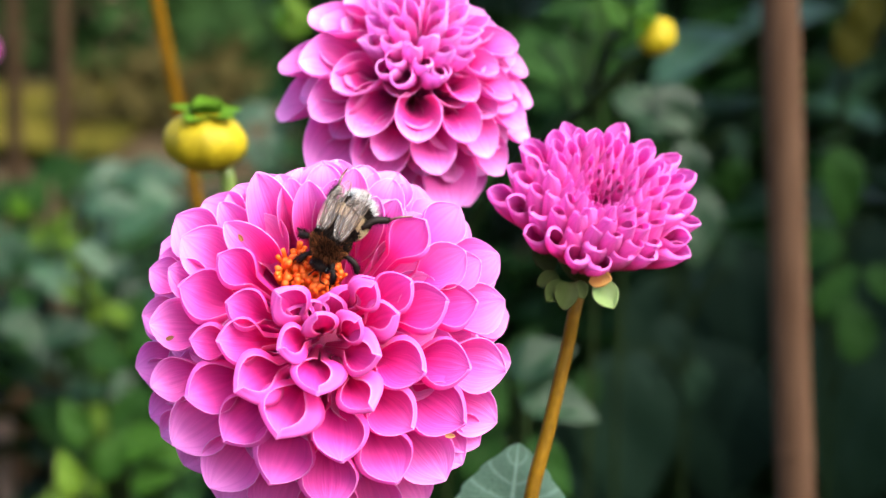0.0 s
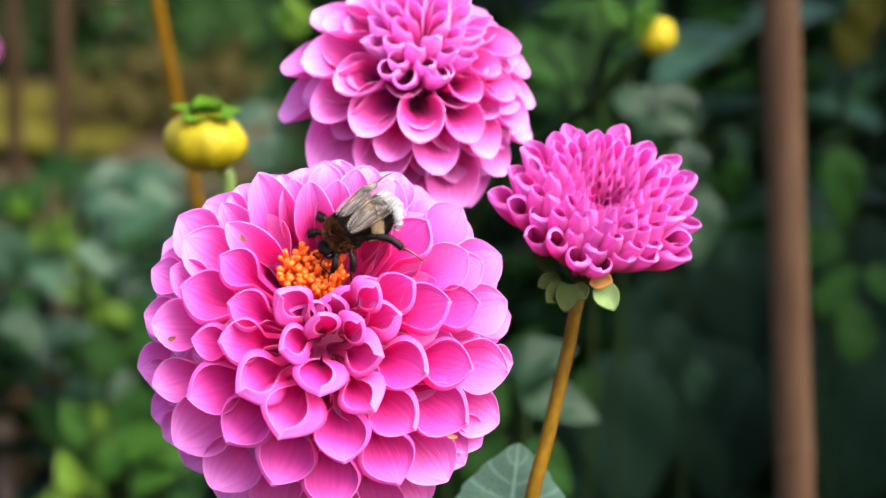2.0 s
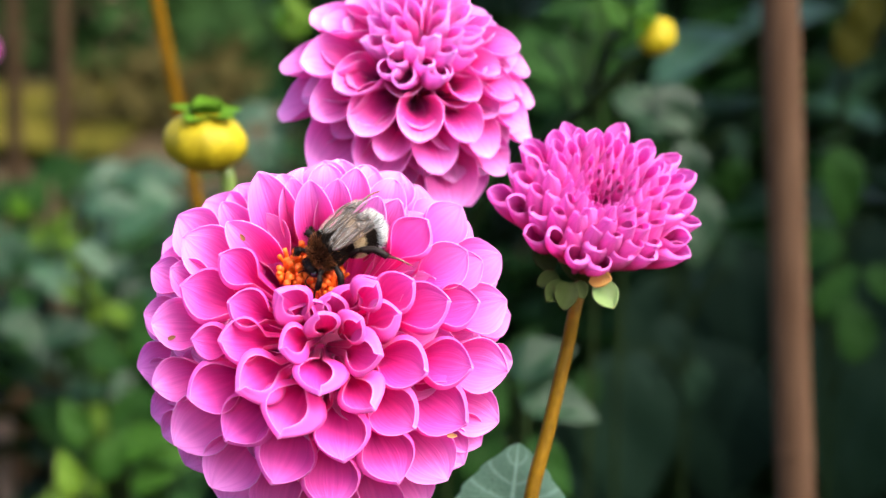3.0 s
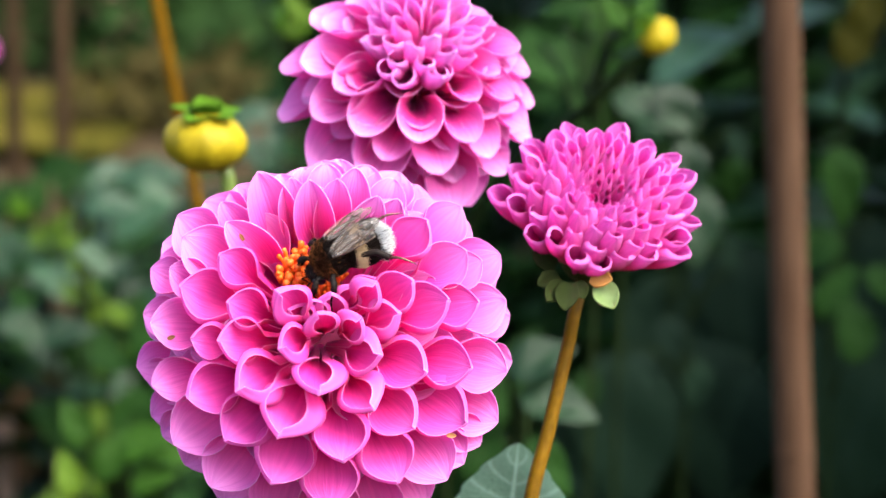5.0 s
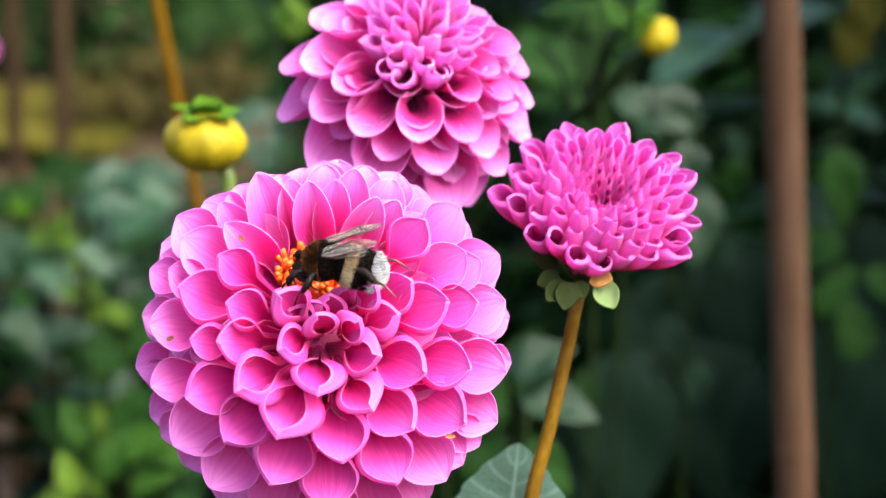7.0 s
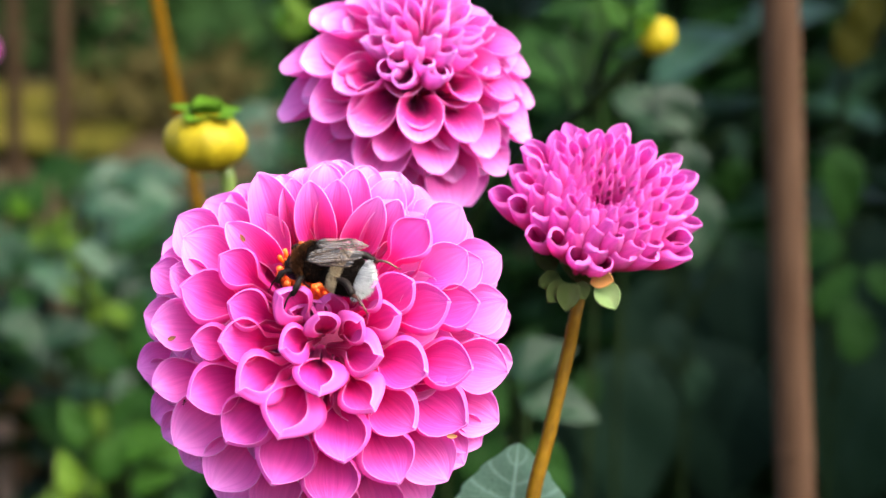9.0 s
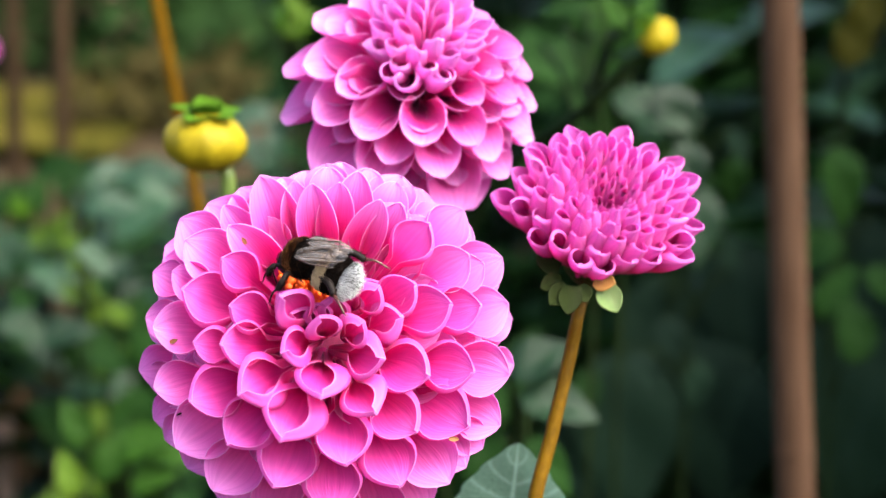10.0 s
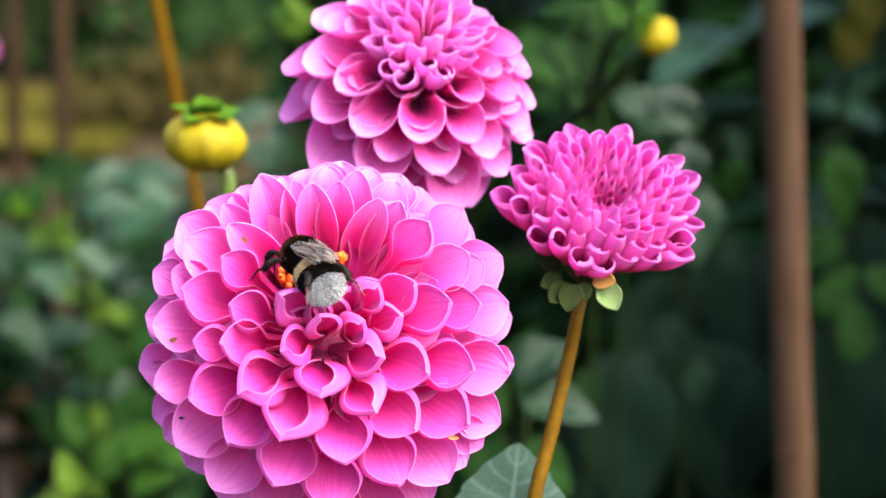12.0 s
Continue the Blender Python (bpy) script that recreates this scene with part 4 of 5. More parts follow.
shoot([((-0.3737, 1.8882, 0.8399), (-0.02, 0.19, 0.98), 0.034, LEAF),
       ((-0.3759, 2.0234, 0.8344), (-0.96, 0.27, 0.12), 0.030, LEAF),
       ((-0.3797, 1.9066, 0.8555), (0.56, 0.12, 0.82), 0.022, LEAF),
       ((-0.3324, 1.8820, 0.8522), (-0.59, -0.75, 0.30), 0.018, LEAF),
       ((-0.3181, 1.7603, 0.8681), (0.11, 0.04, 0.99), 0.031, LEAF),
       ((-0.3862, 1.9844, 0.8350), (0.59, 0.03, 0.80), 0.035, LEAF),
       ((-0.2721, 1.7429, 0.8189), (-0.68, 0.04, 0.73), 0.036, LEAF_BLUE),
       ((-0.3431, 1.7262, 0.8190), (0.17, -0.02, 0.99), 0.042, LEAF_BLUE),
       ((-0.3641, 1.8460, 0.7993), (-0.17, 0.18, 0.97), 0.050, LEAF_BLUE),
       ((-0.2984, 1.7780, 0.8096), (-0.56, -0.74, 0.38), 0.036, LEAF_BLUE),
       ((-0.2652, 1.6310, 0.8239), (-0.67, -0.03, 0.74), 0.044, LEAF_BLUE),
       ((-0.3210, 1.8704, 0.8108), (-0.61, -0.57, 0.56), 0.046, LEAF_BLUE)], 501)
shoot([((-0.2619, 1.7643, 0.7885), (0.77, 0.13, 0.63), 0.039, LEAF_BLUE),
       ((-0.2383, 1.7559, 0.7849), (0.97, -0.05, 0.25), 0.024, LEAF_BLUE),
       ((-0.2202, 1.7460, 0.8052), (0.79, -0.14, 0.60), 0.025, LEAF_BLUE),
       ((-0.2392, 1.7319, 0.7953), (0.62, -0.30, 0.72), 0.034, LEAF_BLUE),
       ((-0.2678, 1.7015, 0.8217), (0.67, 0.29, 0.68), 0.035, LEAF_BLUE),
       ((-0.2417, 1.5809, 0.8564), (0.33, 0.24, -0.91), 0.028, LEAF_BLUE)], 502)
shoot([((-0.3204, 1.7918, 0.8018), (-0.86, -0.24, -0.45), 0.061, LEAF_BLUE),
       ((-0.2892, 1.9644, 0.7665), (-0.84, -0.12, -0.54), 0.043, LEAF_BLUE),
       ((-0.3328, 1.8929, 0.7868), (-0.61, -0.24, -0.75), 0.052, LEAF_BLUE),
       ((-0.2441, 1.7506, 0.7348), (-0.98, -0.17, 0.12), 0.053, LEAF_BLUE),
       ((-0.3278, 1.9792, 0.6854), (-0.56, -0.26, 0.79), 0.052, LEAF_BLUE),
       ((-0.3750, 1.9734, 0.7509), (-0.95, 0.16, -0.26), 0.063, LEAF_BLUE),
       ((-0.2639, 1.6932, 0.8038), (0.06, -0.64, -0.77), 0.039, LEAF),
       ((-0.2073, 1.5217, 0.7966), (0.37, -0.16, 0.91), 0.040, LEAF),
       ((-0.2050, 1.5466, 0.8351), (0.27, 0.18, -0.95), 0.045, LEAF),
       ((-0.2791, 1.6745, 0.7832), (0.62, -0.21, -0.75), 0.036, LEAF),
       ((-0.2210, 1.6046, 0.8332), (0.11, -0.57, -0.81), 0.036, LEAF),
       ((-0.2532, 1.5071, 0.8182), (0.94, 0.26, -0.20), 0.049, LEAF)], 503)
shoot([((-0.2810, 1.9172, 0.6402), (0.13, 0.04, 0.99), 0.033, LEAF_YELLOW),
       ((-0.2668, 1.8750, 0.6676), (0.01, -0.58, 0.82), 0.046, LEAF_YELLOW),
       ((-0.3079, 1.8407, 0.6375), (0.39, -0.21, 0.90), 0.040, LEAF_YELLOW),
       ((-0.2607, 1.9379, 0.6330), (0.21, 0.30, 0.93), 0.032, LEAF_YELLOW),
       ((-0.3363, 1.9587, 0.6084), (0.87, 0.17, 0.46), 0.044, LEAF_YELLOW),
       ((-0.3067, 1.8673, 0.6520), (0.69, 0.18, 0.70), 0.028, LEAF_YELLOW),
       ((-0.2437, 1.7087, 0.7003), (-0.69, -0.13, 0.71), 0.041, LEAF_YELLOW),
       ((-0.2800, 1.7454, 0.6399), (0.36, 0.46, 0.81), 0.045, LEAF_YELLOW),
       ((-0.2584, 1.7326, 0.6831), (-0.63, 0.13, -0.76), 0.047, LEAF_YELLOW),
       ((-0.2745, 1.8037, 0.6658), (-0.85, 0.30, 0.44), 0.027, LEAF_YELLOW),
       ((-0.3166, 1.8299, 0.6724), (-0.39, -0.27, 0.88), 0.028, LEAF_YELLOW),
       ((-0.3146, 1.8978, 0.6261), (-0.42, 0.16, 0.89), 0.026, LEAF_YELLOW)], 504)
shoot([((-0.2788, 1.5787, 0.6744), (0.18, 0.05, 0.98), 0.028, LEAF_YELLOW),
       ((-0.2715, 1.6063, 0.6864), (0.73, 0.34, 0.59), 0.022, LEAF_YELLOW),
       ((-0.2520, 1.5313, 0.7054), (0.57, 0.38, 0.73), 0.029, LEAF_YELLOW),
       ((-0.2998, 1.7186, 0.6374), (-0.19, 0.10, 0.98), 0.023, LEAF_YELLOW),
       ((-0.2687, 1.5782, 0.6878), (-0.74, -0.67, 0.03), 0.029, LEAF_YELLOW),
       ((-0.2878, 1.5968, 0.6577), (0.41, 0.32, 0.85), 0.028, LEAF_YELLOW)], 505)
shoot([((-0.1823, 1.8830, 0.9129), (0.72, 0.11, 0.68), 0.028, LEAF_BLUE),
       ((-0.1421, 1.8049, 0.8891), (0.15, 0.08, 0.99), 0.039, LEAF_BLUE),
       ((-0.1282, 1.8962, 0.9196), (-0.92, 0.34, -0.19), 0.025, LEAF_BLUE),
       ((-0.1356, 1.7719, 0.9005), (-0.54, -0.32, 0.78), 0.040, LEAF_BLUE),
       ((-0.1436, 1.8991, 0.9239), (-0.85, 0.09, 0.51), 0.034, LEAF_BLUE),
       ((-0.1636, 1.7771, 0.9263), (-0.31, 0.53, 0.79), 0.030, LEAF_BLUE)], 506)
shoot([((-0.2215, 1.4495, 0.7054), (0.37, -0.35, 0.86), 0.047, LEAF),
       ((-0.1570, 1.3862, 0.8035), (0.70, -0.36, -0.61), 0.048, LEAF),
       ((-0.1963, 1.4304, 0.8085), (-0.03, -0.19, -0.98), 0.055, LEAF),
       ((-0.1885, 1.4067, 0.7588), (0.18, -0.89, 0.41), 0.033, LEAF),
       ((-0.1658, 1.3547, 0.7578), (0.71, -0.61, -0.36), 0.028, LEAF),
       ((-0.1450, 1.4357, 0.7661), (-0.52, -0.83, -0.21), 0.043, LEAF)], 507)
shoot([((0.0167, 1.4072, 0.8179), (0.81, -0.23, 0.54), 0.031, LEAF),
       ((0.0361, 1.3540, 0.8028), (-0.55, 0.08, 0.83), 0.039, LEAF),
       ((0.0250, 1.3543, 0.7631), (-0.02, 0.14, 0.99), 0.046, LEAF),
       ((0.0349, 1.3952, 0.8003), (0.38, 0.04, 0.92), 0.055, LEAF),
       ((0.0135, 1.5079, 0.7513), (0.51, 0.15, 0.85), 0.048, LEAF),
       ((0.0852, 1.4129, 0.7941), (0.32, 0.26, 0.91), 0.033, LEAF)], 508)
shoot([((0.0919, 1.5221, 0.9574), (0.90, 0.06, -0.43), 0.034, LEAF),
       ((0.0827, 1.4738, 0.9931), (0.78, 0.10, -0.62), 0.054, LEAF),
       ((0.1147, 1.6613, 0.9817), (0.54, -0.18, -0.83), 0.041, LEAF),
       ((0.1350, 1.6699, 0.9200), (0.98, -0.13, 0.13), 0.045, LEAF),
       ((0.1264, 1.5539, 0.9343), (1.00, 0.08, 0.01), 0.057, LEAF),
       ((0.1001, 1.4936, 1.0134), (0.35, -0.46, -0.81), 0.040, LEAF)], 509)
shoot([((0.2074, 1.6762, 0.9238), (-0.16, -0.05, -0.99), 0.033, LEAF),
       ((0.1880, 1.4629, 0.9521), (0.08, -0.16, -0.98), 0.033, LEAF),
       ((0.1810, 1.6381, 0.9114), (0.51, -0.22, -0.83), 0.029, LEAF),
       ((0.1592, 1.5738, 0.9229), (0.57, -0.12, -0.82), 0.047, LEAF),
       ((0.1517, 1.6132, 0.9247), (0.99, -0.15, -0.08), 0.048, LEAF),
       ((0.1509, 1.6072, 0.9161), (0.23, -0.45, -0.86), 0.025, LEAF)], 510)
shoot([((0.1123, 1.8090, 0.9507), (-0.97, 0.07, -0.24), 0.034, LEAF),
       ((0.1183, 1.8878, 0.9440), (-0.99, 0.12, 0.05), 0.056, LEAF),
       ((0.1298, 1.6727, 0.9823), (-0.82, -0.51, -0.25), 0.042, LEAF),
       ((0.0745, 1.7413, 0.9727), (-0.16, 0.31, 0.94), 0.050, LEAF),
       ((0.1149, 1.7935, 0.9363), (-0.36, 0.16, 0.92), 0.028, LEAF),
       ((0.1177, 1.7584, 0.9912), (-0.92, 0.38, -0.06), 0.037, LEAF)], 511)
shoot([((0.2174, 1.8491, 0.8199), (0.33, -0.76, 0.55), 0.054, LEAF),
       ((0.2184, 1.7883, 0.8683), (0.68, -0.28, -0.68), 0.047, LEAF),
       ((0.2225, 1.8492, 0.8906), (-0.39, -0.33, -0.86), 0.049, LEAF),
       ((0.2173, 1.8064, 0.8433), (-0.17, 0.55, -0.82), 0.049, LEAF),
       ((0.2222, 1.6994, 0.8485), (0.90, -0.44, -0.01), 0.045, LEAF),
       ((0.2144, 1.6396, 0.8441), (-0.49, -0.44, 0.75), 0.039, LEAF)], 512)
shoot([((0.1990, 1.8298, 0.7571), (0.50, -0.19, 0.85), 0.028, LEAF_BLUE),
       ((0.1791, 1.7700, 0.7495), (0.55, 0.15, 0.82), 0.033, LEAF_BLUE),
       ((0.2078, 1.9356, 0.7305), (0.49, 0.28, 0.82), 0.029, LEAF_BLUE),
       ((0.1930, 1.8400, 0.7580), (0.45, -0.21, 0.87), 0.030, LEAF_BLUE),
       ((0.2133, 1.9963, 0.7192), (0.99, 0.08, 0.07), 0.028, LEAF_BLUE),
       ((0.1947, 1.7712, 0.7766), (-0.37, -0.16, 0.91), 0.021, LEAF_BLUE)], 513)
shoot([((-0.3065, 1.7598, 0.8290), (0.39, 0.35, 0.85), 0.023, LEAF_YELLOW),
       ((-0.2859, 1.7306, 0.8482), (0.56, -0.19, 0.81), 0.019, LEAF_YELLOW),
       ((-0.2545, 1.5784, 0.8720), (-0.78, 0.40, 0.49), 0.017, LEAF_YELLOW),
       ((-0.3018, 1.7358, 0.8495), (0.45, -0.10, 0.89), 0.028, LEAF_YELLOW),
       ((-0.2563, 1.5533, 0.8584), (0.25, 0.30, 0.92), 0.017, LEAF_YELLOW),
       ((-0.2986, 1.6505, 0.8593), (0.12, -0.09, 0.99), 0.017, LEAF_YELLOW),
       ((-0.2493, 1.6663, 0.8172), (-0.73, 0.12, 0.67), 0.027, LEAF_YELLOW),
       ((-0.2207, 1.5644, 0.8214), (-0.65, -0.05, 0.76), 0.020, LEAF_YELLOW),
       ((-0.2623, 1.6671, 0.8166), (0.06, 0.17, 0.98), 0.020, LEAF_YELLOW),
       ((-0.2474, 1.6686, 0.7993), (-0.43, 0.23, 0.87), 0.029, LEAF_YELLOW),
       ((-0.2552, 1.5577, 0.8381), (-0.59, 0.33, 0.74), 0.020, LEAF_YELLOW),
       ((-0.2530, 1.6315, 0.8079), (-0.32, -0.48, 0.81), 0.017, LEAF_YELLOW),
       ((-0.2304, 1.6491, 0.7958), (0.90, 0.36, 0.24), 0.020, LEAF_YELLOW),
       ((-0.2331, 1.6627, 0.7790), (-0.55, -0.80, 0.23), 0.023, LEAF_YELLOW),
       ((-0.2548, 1.6335, 0.7888), (0.81, 0.02, 0.58), 0.017, LEAF_YELLOW),
       ((-0.2132, 1.5382, 0.7982), (0.43, -0.01, 0.90), 0.026, LEAF_YELLOW),
       ((-0.2533, 1.6294, 0.7649), (0.22, -0.14, 0.97), 0.030, LEAF_YELLOW),
       ((-0.2423, 1.7885, 0.7441), (0.95, -0.31, -0.01), 0.022, LEAF_YELLOW)], 514)
shoot([((0.0125, 0.4561, 1.0013), (0.12, -0.07, 0.99), 0.027, LEAF_PALE)], 500, 'pale blue-green dahlia leaf with light veins', 1.75)
shoot([((0.0743, 0.9915, 1.0431), (0.91, -0.3, -0.28), 0.037, LEAF_TEAL),
       ((0.0846, 1.0089, 1.026), (0.94, -0.2, 0.29), 0.030, LEAF_TEAL),
       ((0.0975, 0.99, 1.0482), (0.33, -0.4, -0.86), 0.030, LEAF_TEAL),
       ((0.0715, 1.0426, 1.0479), (0.49, -0.09, 0.87), 0.029, LEAF),
       ((0.0614, 1.0928, 1.0403), (-0.91, -0.18, 0.37), 0.027, LEAF),
       ((0.1061, 0.9863, 1.0238), (0.08, -0.41, -0.91), 0.027, LEAF_TEAL),
       ((0.0778, 0.9938, 1.07), (-0.84, -0.15, 0.52), 0.030, LEAF)], 520, 'green dahlia shoot with curled toothed leaves')
shoot([((0.0626, 0.7751, 1.0885), (-0.49, -0.09, 0.87), 0.014, LEAF_GREEN),
       ((0.0646, 0.7651, 1.0922), (0.49, -0.09, 0.87), 0.010, LEAF_GREEN),
       ((0.0683, 0.7745, 1.0876), (-0.91, -0.3, -0.28), 0.012, LEAF_GREEN),
       ((0.0603, 0.7946, 1.0791), (0.91, -0.18, 0.37), 0.014, LEAF_TEAL),
       ((0.0532, 0.9957, 1.0747), (0.96, -0.21, 0.21), 0.027, LEAF_GREEN),
       ((0.0456, 1.0452, 1.0607), (0.84, -0.32, -0.44), 0.029, LEAF),
       ((0.063, 0.9955, 1.0797), (-0.96, -0.21, 0.21), 0.020, LEAF)], 521, 'green dahlia shoot beside a small bud')
shoot([((-0.0699, 0.9943, 1.0699), (0.74, -0.13, 0.66), 0.017, LEAF_YELLOW),
       ((-0.0663, 0.9944, 1.0675), (0.33, -0.08, 0.94), 0.015, LEAF_YELLOW),
       ((-0.0601, 0.9954, 1.0748), (-0.49, -0.09, 0.87), 0.015, LEAF_YELLOW),
       ((-0.0849, 1.094, 1.0727), (0.91, -0.3, -0.28), 0.016, LEAF_GREEN)], 522, 'yellow-green dahlia shoot in the shade')
shoot([((0.2208, 1.2703, 0.9843), (0.17, -0.4, -0.9), 0.045, LEAF),
       ((0.2265, 1.2743, 1.0284), (0.17, -0.07, 0.98), 0.039, LEAF_OLIVE),
       ((0.2354, 1.2744, 1.0474), (0.08, -0.07, 0.99), 0.035, LEAF_OLIVE),
       ((0.2328, 1.3108, 0.9259), (-0.91, -0.3, -0.28), 0.040, LEAF),
       ((0.2364, 1.2567, 0.9159), (0.84, -0.32, -0.44), 0.039, LEAF),
       ((0.2117, 1.256, 0.8901), (0.49, -0.09, 0.87), 0.035, LEAF),
       ((0.2331, 1.247, 0.8661), (-0.17, -0.07, 0.98), 0.039, LEAF)], 523, 'tall dark green dahlia shoot')
# all but the first leaf carry the shade in their colour
shoot([((0.1348, 1.1795, 0.9753), (-0.08, -0.41, -0.91), 0.042, LEAF_TEAL),
       ((0.1616, 1.2803, 0.9927), (0.49, -0.38, -0.79), 0.021, LEAF_SHADED),
       ((0.127, 1.2669, 0.8879), (0.17, -0.4, -0.9), 0.029, LEAF_SHADED),
       ((0.1459, 1.2596, 0.8633), (-0.17, -0.4, -0.9), 0.029, LEAF_SHADED),
       ((0.1618, 1.2681, 0.9137), (0.0, -0.07, 1.0), 0.023, LEAF_SHADED),
       ((0.1037, 1.216, 0.8795), (0.49, -0.38, -0.79), 0.028, LEAF_SHADED)], 524, 'green dahlia shoot with bluish leaves')
shoot([((0.0269, 0.7769, 0.961), (0.96, -0.27, -0.12), 0.028, LEAF_TEAL),
       ((0.023, 0.7788, 0.9686), (0.84, -0.15, 0.52), 0.024, LEAF_TEAL),
       ((0.0296, 0.7923, 0.9406), (0.74, -0.35, -0.57), 0.024, LEAF)], 525, 'broad blue-green dahlia leaves on one shoot')
shoot([((-0.1863, 1.1709, 0.9647), (0.94, -0.2, 0.29), 0.026, LEAF_BLUE),
       ((-0.167, 1.2254, 0.9685), (0.96, -0.27, -0.12), 0.023, LEAF_BLUE),
       ((-0.1892, 1.1675, 0.9474), (0.74, -0.35, -0.57), 0.024, LEAF_BLUE),
       ((-0.2119, 1.1542, 0.8992), (0.94, -0.2, 0.29), 0.032, LEAF_TEAL),
       ((-0.2289, 1.1535, 0.9113), (0.91, -0.3, -0.28), 0.028, LEAF_TEAL),
       ((-0.1977, 1.1591, 0.9102), (0.25, -0.4, -0.88), 0.026, LEAF)], 526, 'glossy bluish dahlia shoot')
shoot([((-0.1497, 0.9514, 0.881), (0.49, -0.09, 0.87), 0.027, LEAF_GREEN),
       ((-0.1427, 0.9556, 0.8924), (0.91, -0.18, 0.37), 0.030, LEAF_GREEN),
       ((-0.1547, 0.9545, 0.8952), (-0.33, -0.08, 0.94), 0.022, LEAF_GREEN),
       ((-0.1308, 0.9585, 0.8967), (0.96, -0.27, -0.12), 0.027, LEAF_GREEN),
       ((-0.1591, 0.948, 0.8744), (-0.17, -0.07, 0.98), 0.020, LEAF_YELLOW),
       ((-0.1354, 0.9527, 0.878), (0.91, -0.18, 0.37), 0.022, LEAF_GREEN)], 527, 'bright green low dahlia shoot')
# large leaves at lower right, the bed's shade painted in as darker green
shoot([((0.1134, 1.46, 0.8252), (0.09, -0.32, -0.94), 0.112, LEAF_SHADED),
       ((0.1702, 1.5055, 0.8229), (0.26, -0.31, -0.91), 0.115, LEAF_SHADED),
       ((0.0837, 1.4552, 0.796), (0.49, -0.29, -0.82), 0.097, LEAF_SHADED),
       ((0.2077, 1.4977, 0.8091), (-0.34, -0.31, -0.89), 0.108, LEAF_SHADED),
       ((0.1563, 1.5654, 0.8583), (-0.09, -0.32, -0.94), 0.095, LEAF_SHADED),
       ((0.203, 1.5637, 0.8787), (0.17, -0.32, -0.93), 0.095, LEAF_SHADED)], 540, 'green dahlia shoot with large leaves coloured dark for shade', 1.2)
shoot([((0.255, 1.4475, 0.8505), (0.17, -0.32, -0.93), 0.112, LEAF_SHADED),
       ((0.2831, 1.4363, 0.823), (-0.34, -0.31, -0.89), 0.104, LEAF_SHADED),
       ((0.2439, 1.4381, 0.8001), (0.49, -0.29, -0.82), 0.097, LEAF_SHADED),
       ((0.2947, 1.5527, 0.9004), (-0.09, -0.32, -0.94), 0.103, LEAF_SHADED),
       ((0.2569, 1.5567, 0.8839), (0.26, -0.31, -0.91), 0.095, LEAF_SHADED)], 541, 'green dahlia shoot with large leaves coloured dark for shade', 1.2)
rng = random.Random(33)
row = 0
for y, xs, h in ((1.7, (-0.62,), 0.86), (1.7, (0.42, 0.70), 1.05), (2.0, (-0.60, -0.28), 0.82), (2.0, (0.0, 0.22, 0.5), 1.06), (2.3, (0.08, 0.28, 0.50, 0.74), 1.45),
                 (2.7, (0.0, 0.22, 0.45, 0.70, 0.95), 1.55), (3.2, (0.05, 0.32, 0.6, 0.9), 1.6), (3.8, (-0.15, 0.2, 0.55, 0.9, 1.2), 1.6),
                 (3.4, (-0.30,), 0.68), (4.2, (-0.35,), 0.60)):
    for x in xs:
        row += 1
        mat = (LEAF, LEAF, LEAF_BLUE)[row % 3] if x > -0.1 else (LEAF_BLUE, LEAF, LEAF)[row % 3]
        plant(x + rng.uniform(-0.04, 0.04), y + rng.uniform(-0.06, 0.06), h * rng.uniform(0.94, 1.04), 0.24, mat, 300 + row, 6)
# unseen plants beyond the right edge, added to keep sun off the background
for x, y, h in ((0.55, 1.20, 1.65), (0.78, 1.45, 1.8), (0.62, 1.70, 1.75), (0.98, 1.75, 1.9), (0.95, 1.25, 1.8)):
    row += 1
    plant(x, y, h, 0.3, LEAF, 300 + row, 9, "tall dense dahlia plant out of view, added for shade")
for x, y, h in ((-0.75, 3.2, 0.52), (-0.55, 3.4, 0.48)):
    row += 1
    plant(x, y, h, 0.2, LEAF_DRY, 300 + row, 5, "withered straw-coloured dahlia plant")

bee, bee_wings, bee_legs = bumblebee()


def midge():
    """A tiny black beetle, about a millimetre long: body along y, six legs, two feelers."""
    fly = thing("beetle", Matrix(), "tiny shiny black beetle crawling over a pink petal", "beetle")
    piece("abdomen", ball_mesh("abdomen", CHITIN, (0.00020, 0.00042, 0.00017), seg=14, rings=8), fly, pose(0, -0.00015, 0.00022))
    piece("head", ball_mesh("head", CHITIN, (0.00013, 0.00014, 0.00011), seg=12, rings=8), fly, pose(0, 0.00036, 0.00020))
    for k in (-1, 0, 1):
        for side in (-1, 1):
            line = bezier([(0.00012 * side, 0.0002 * k, 0.0002), (0.0003 * side, 0.00028 * k, 0.00026), (0.00042 * side, 0.00036 * k, 0)], 3)
            piece("leg", tube_mesh("leg", line, [0.00003] * len(line), CHITIN, 5), fly)
    for side in (-1, 1):
        line = bezier([(0.00006 * side, 0.00045, 0.00024), (0.00014 * side, 0.0006, 0.0003), (0.0002 * side, 0.00075, 0.00028)], 3)
        piece("feeler", tube_mesh("feeler", line, [0.00002] * len(line), CHITIN, 5), fly)
    return fly


beetle = midge()


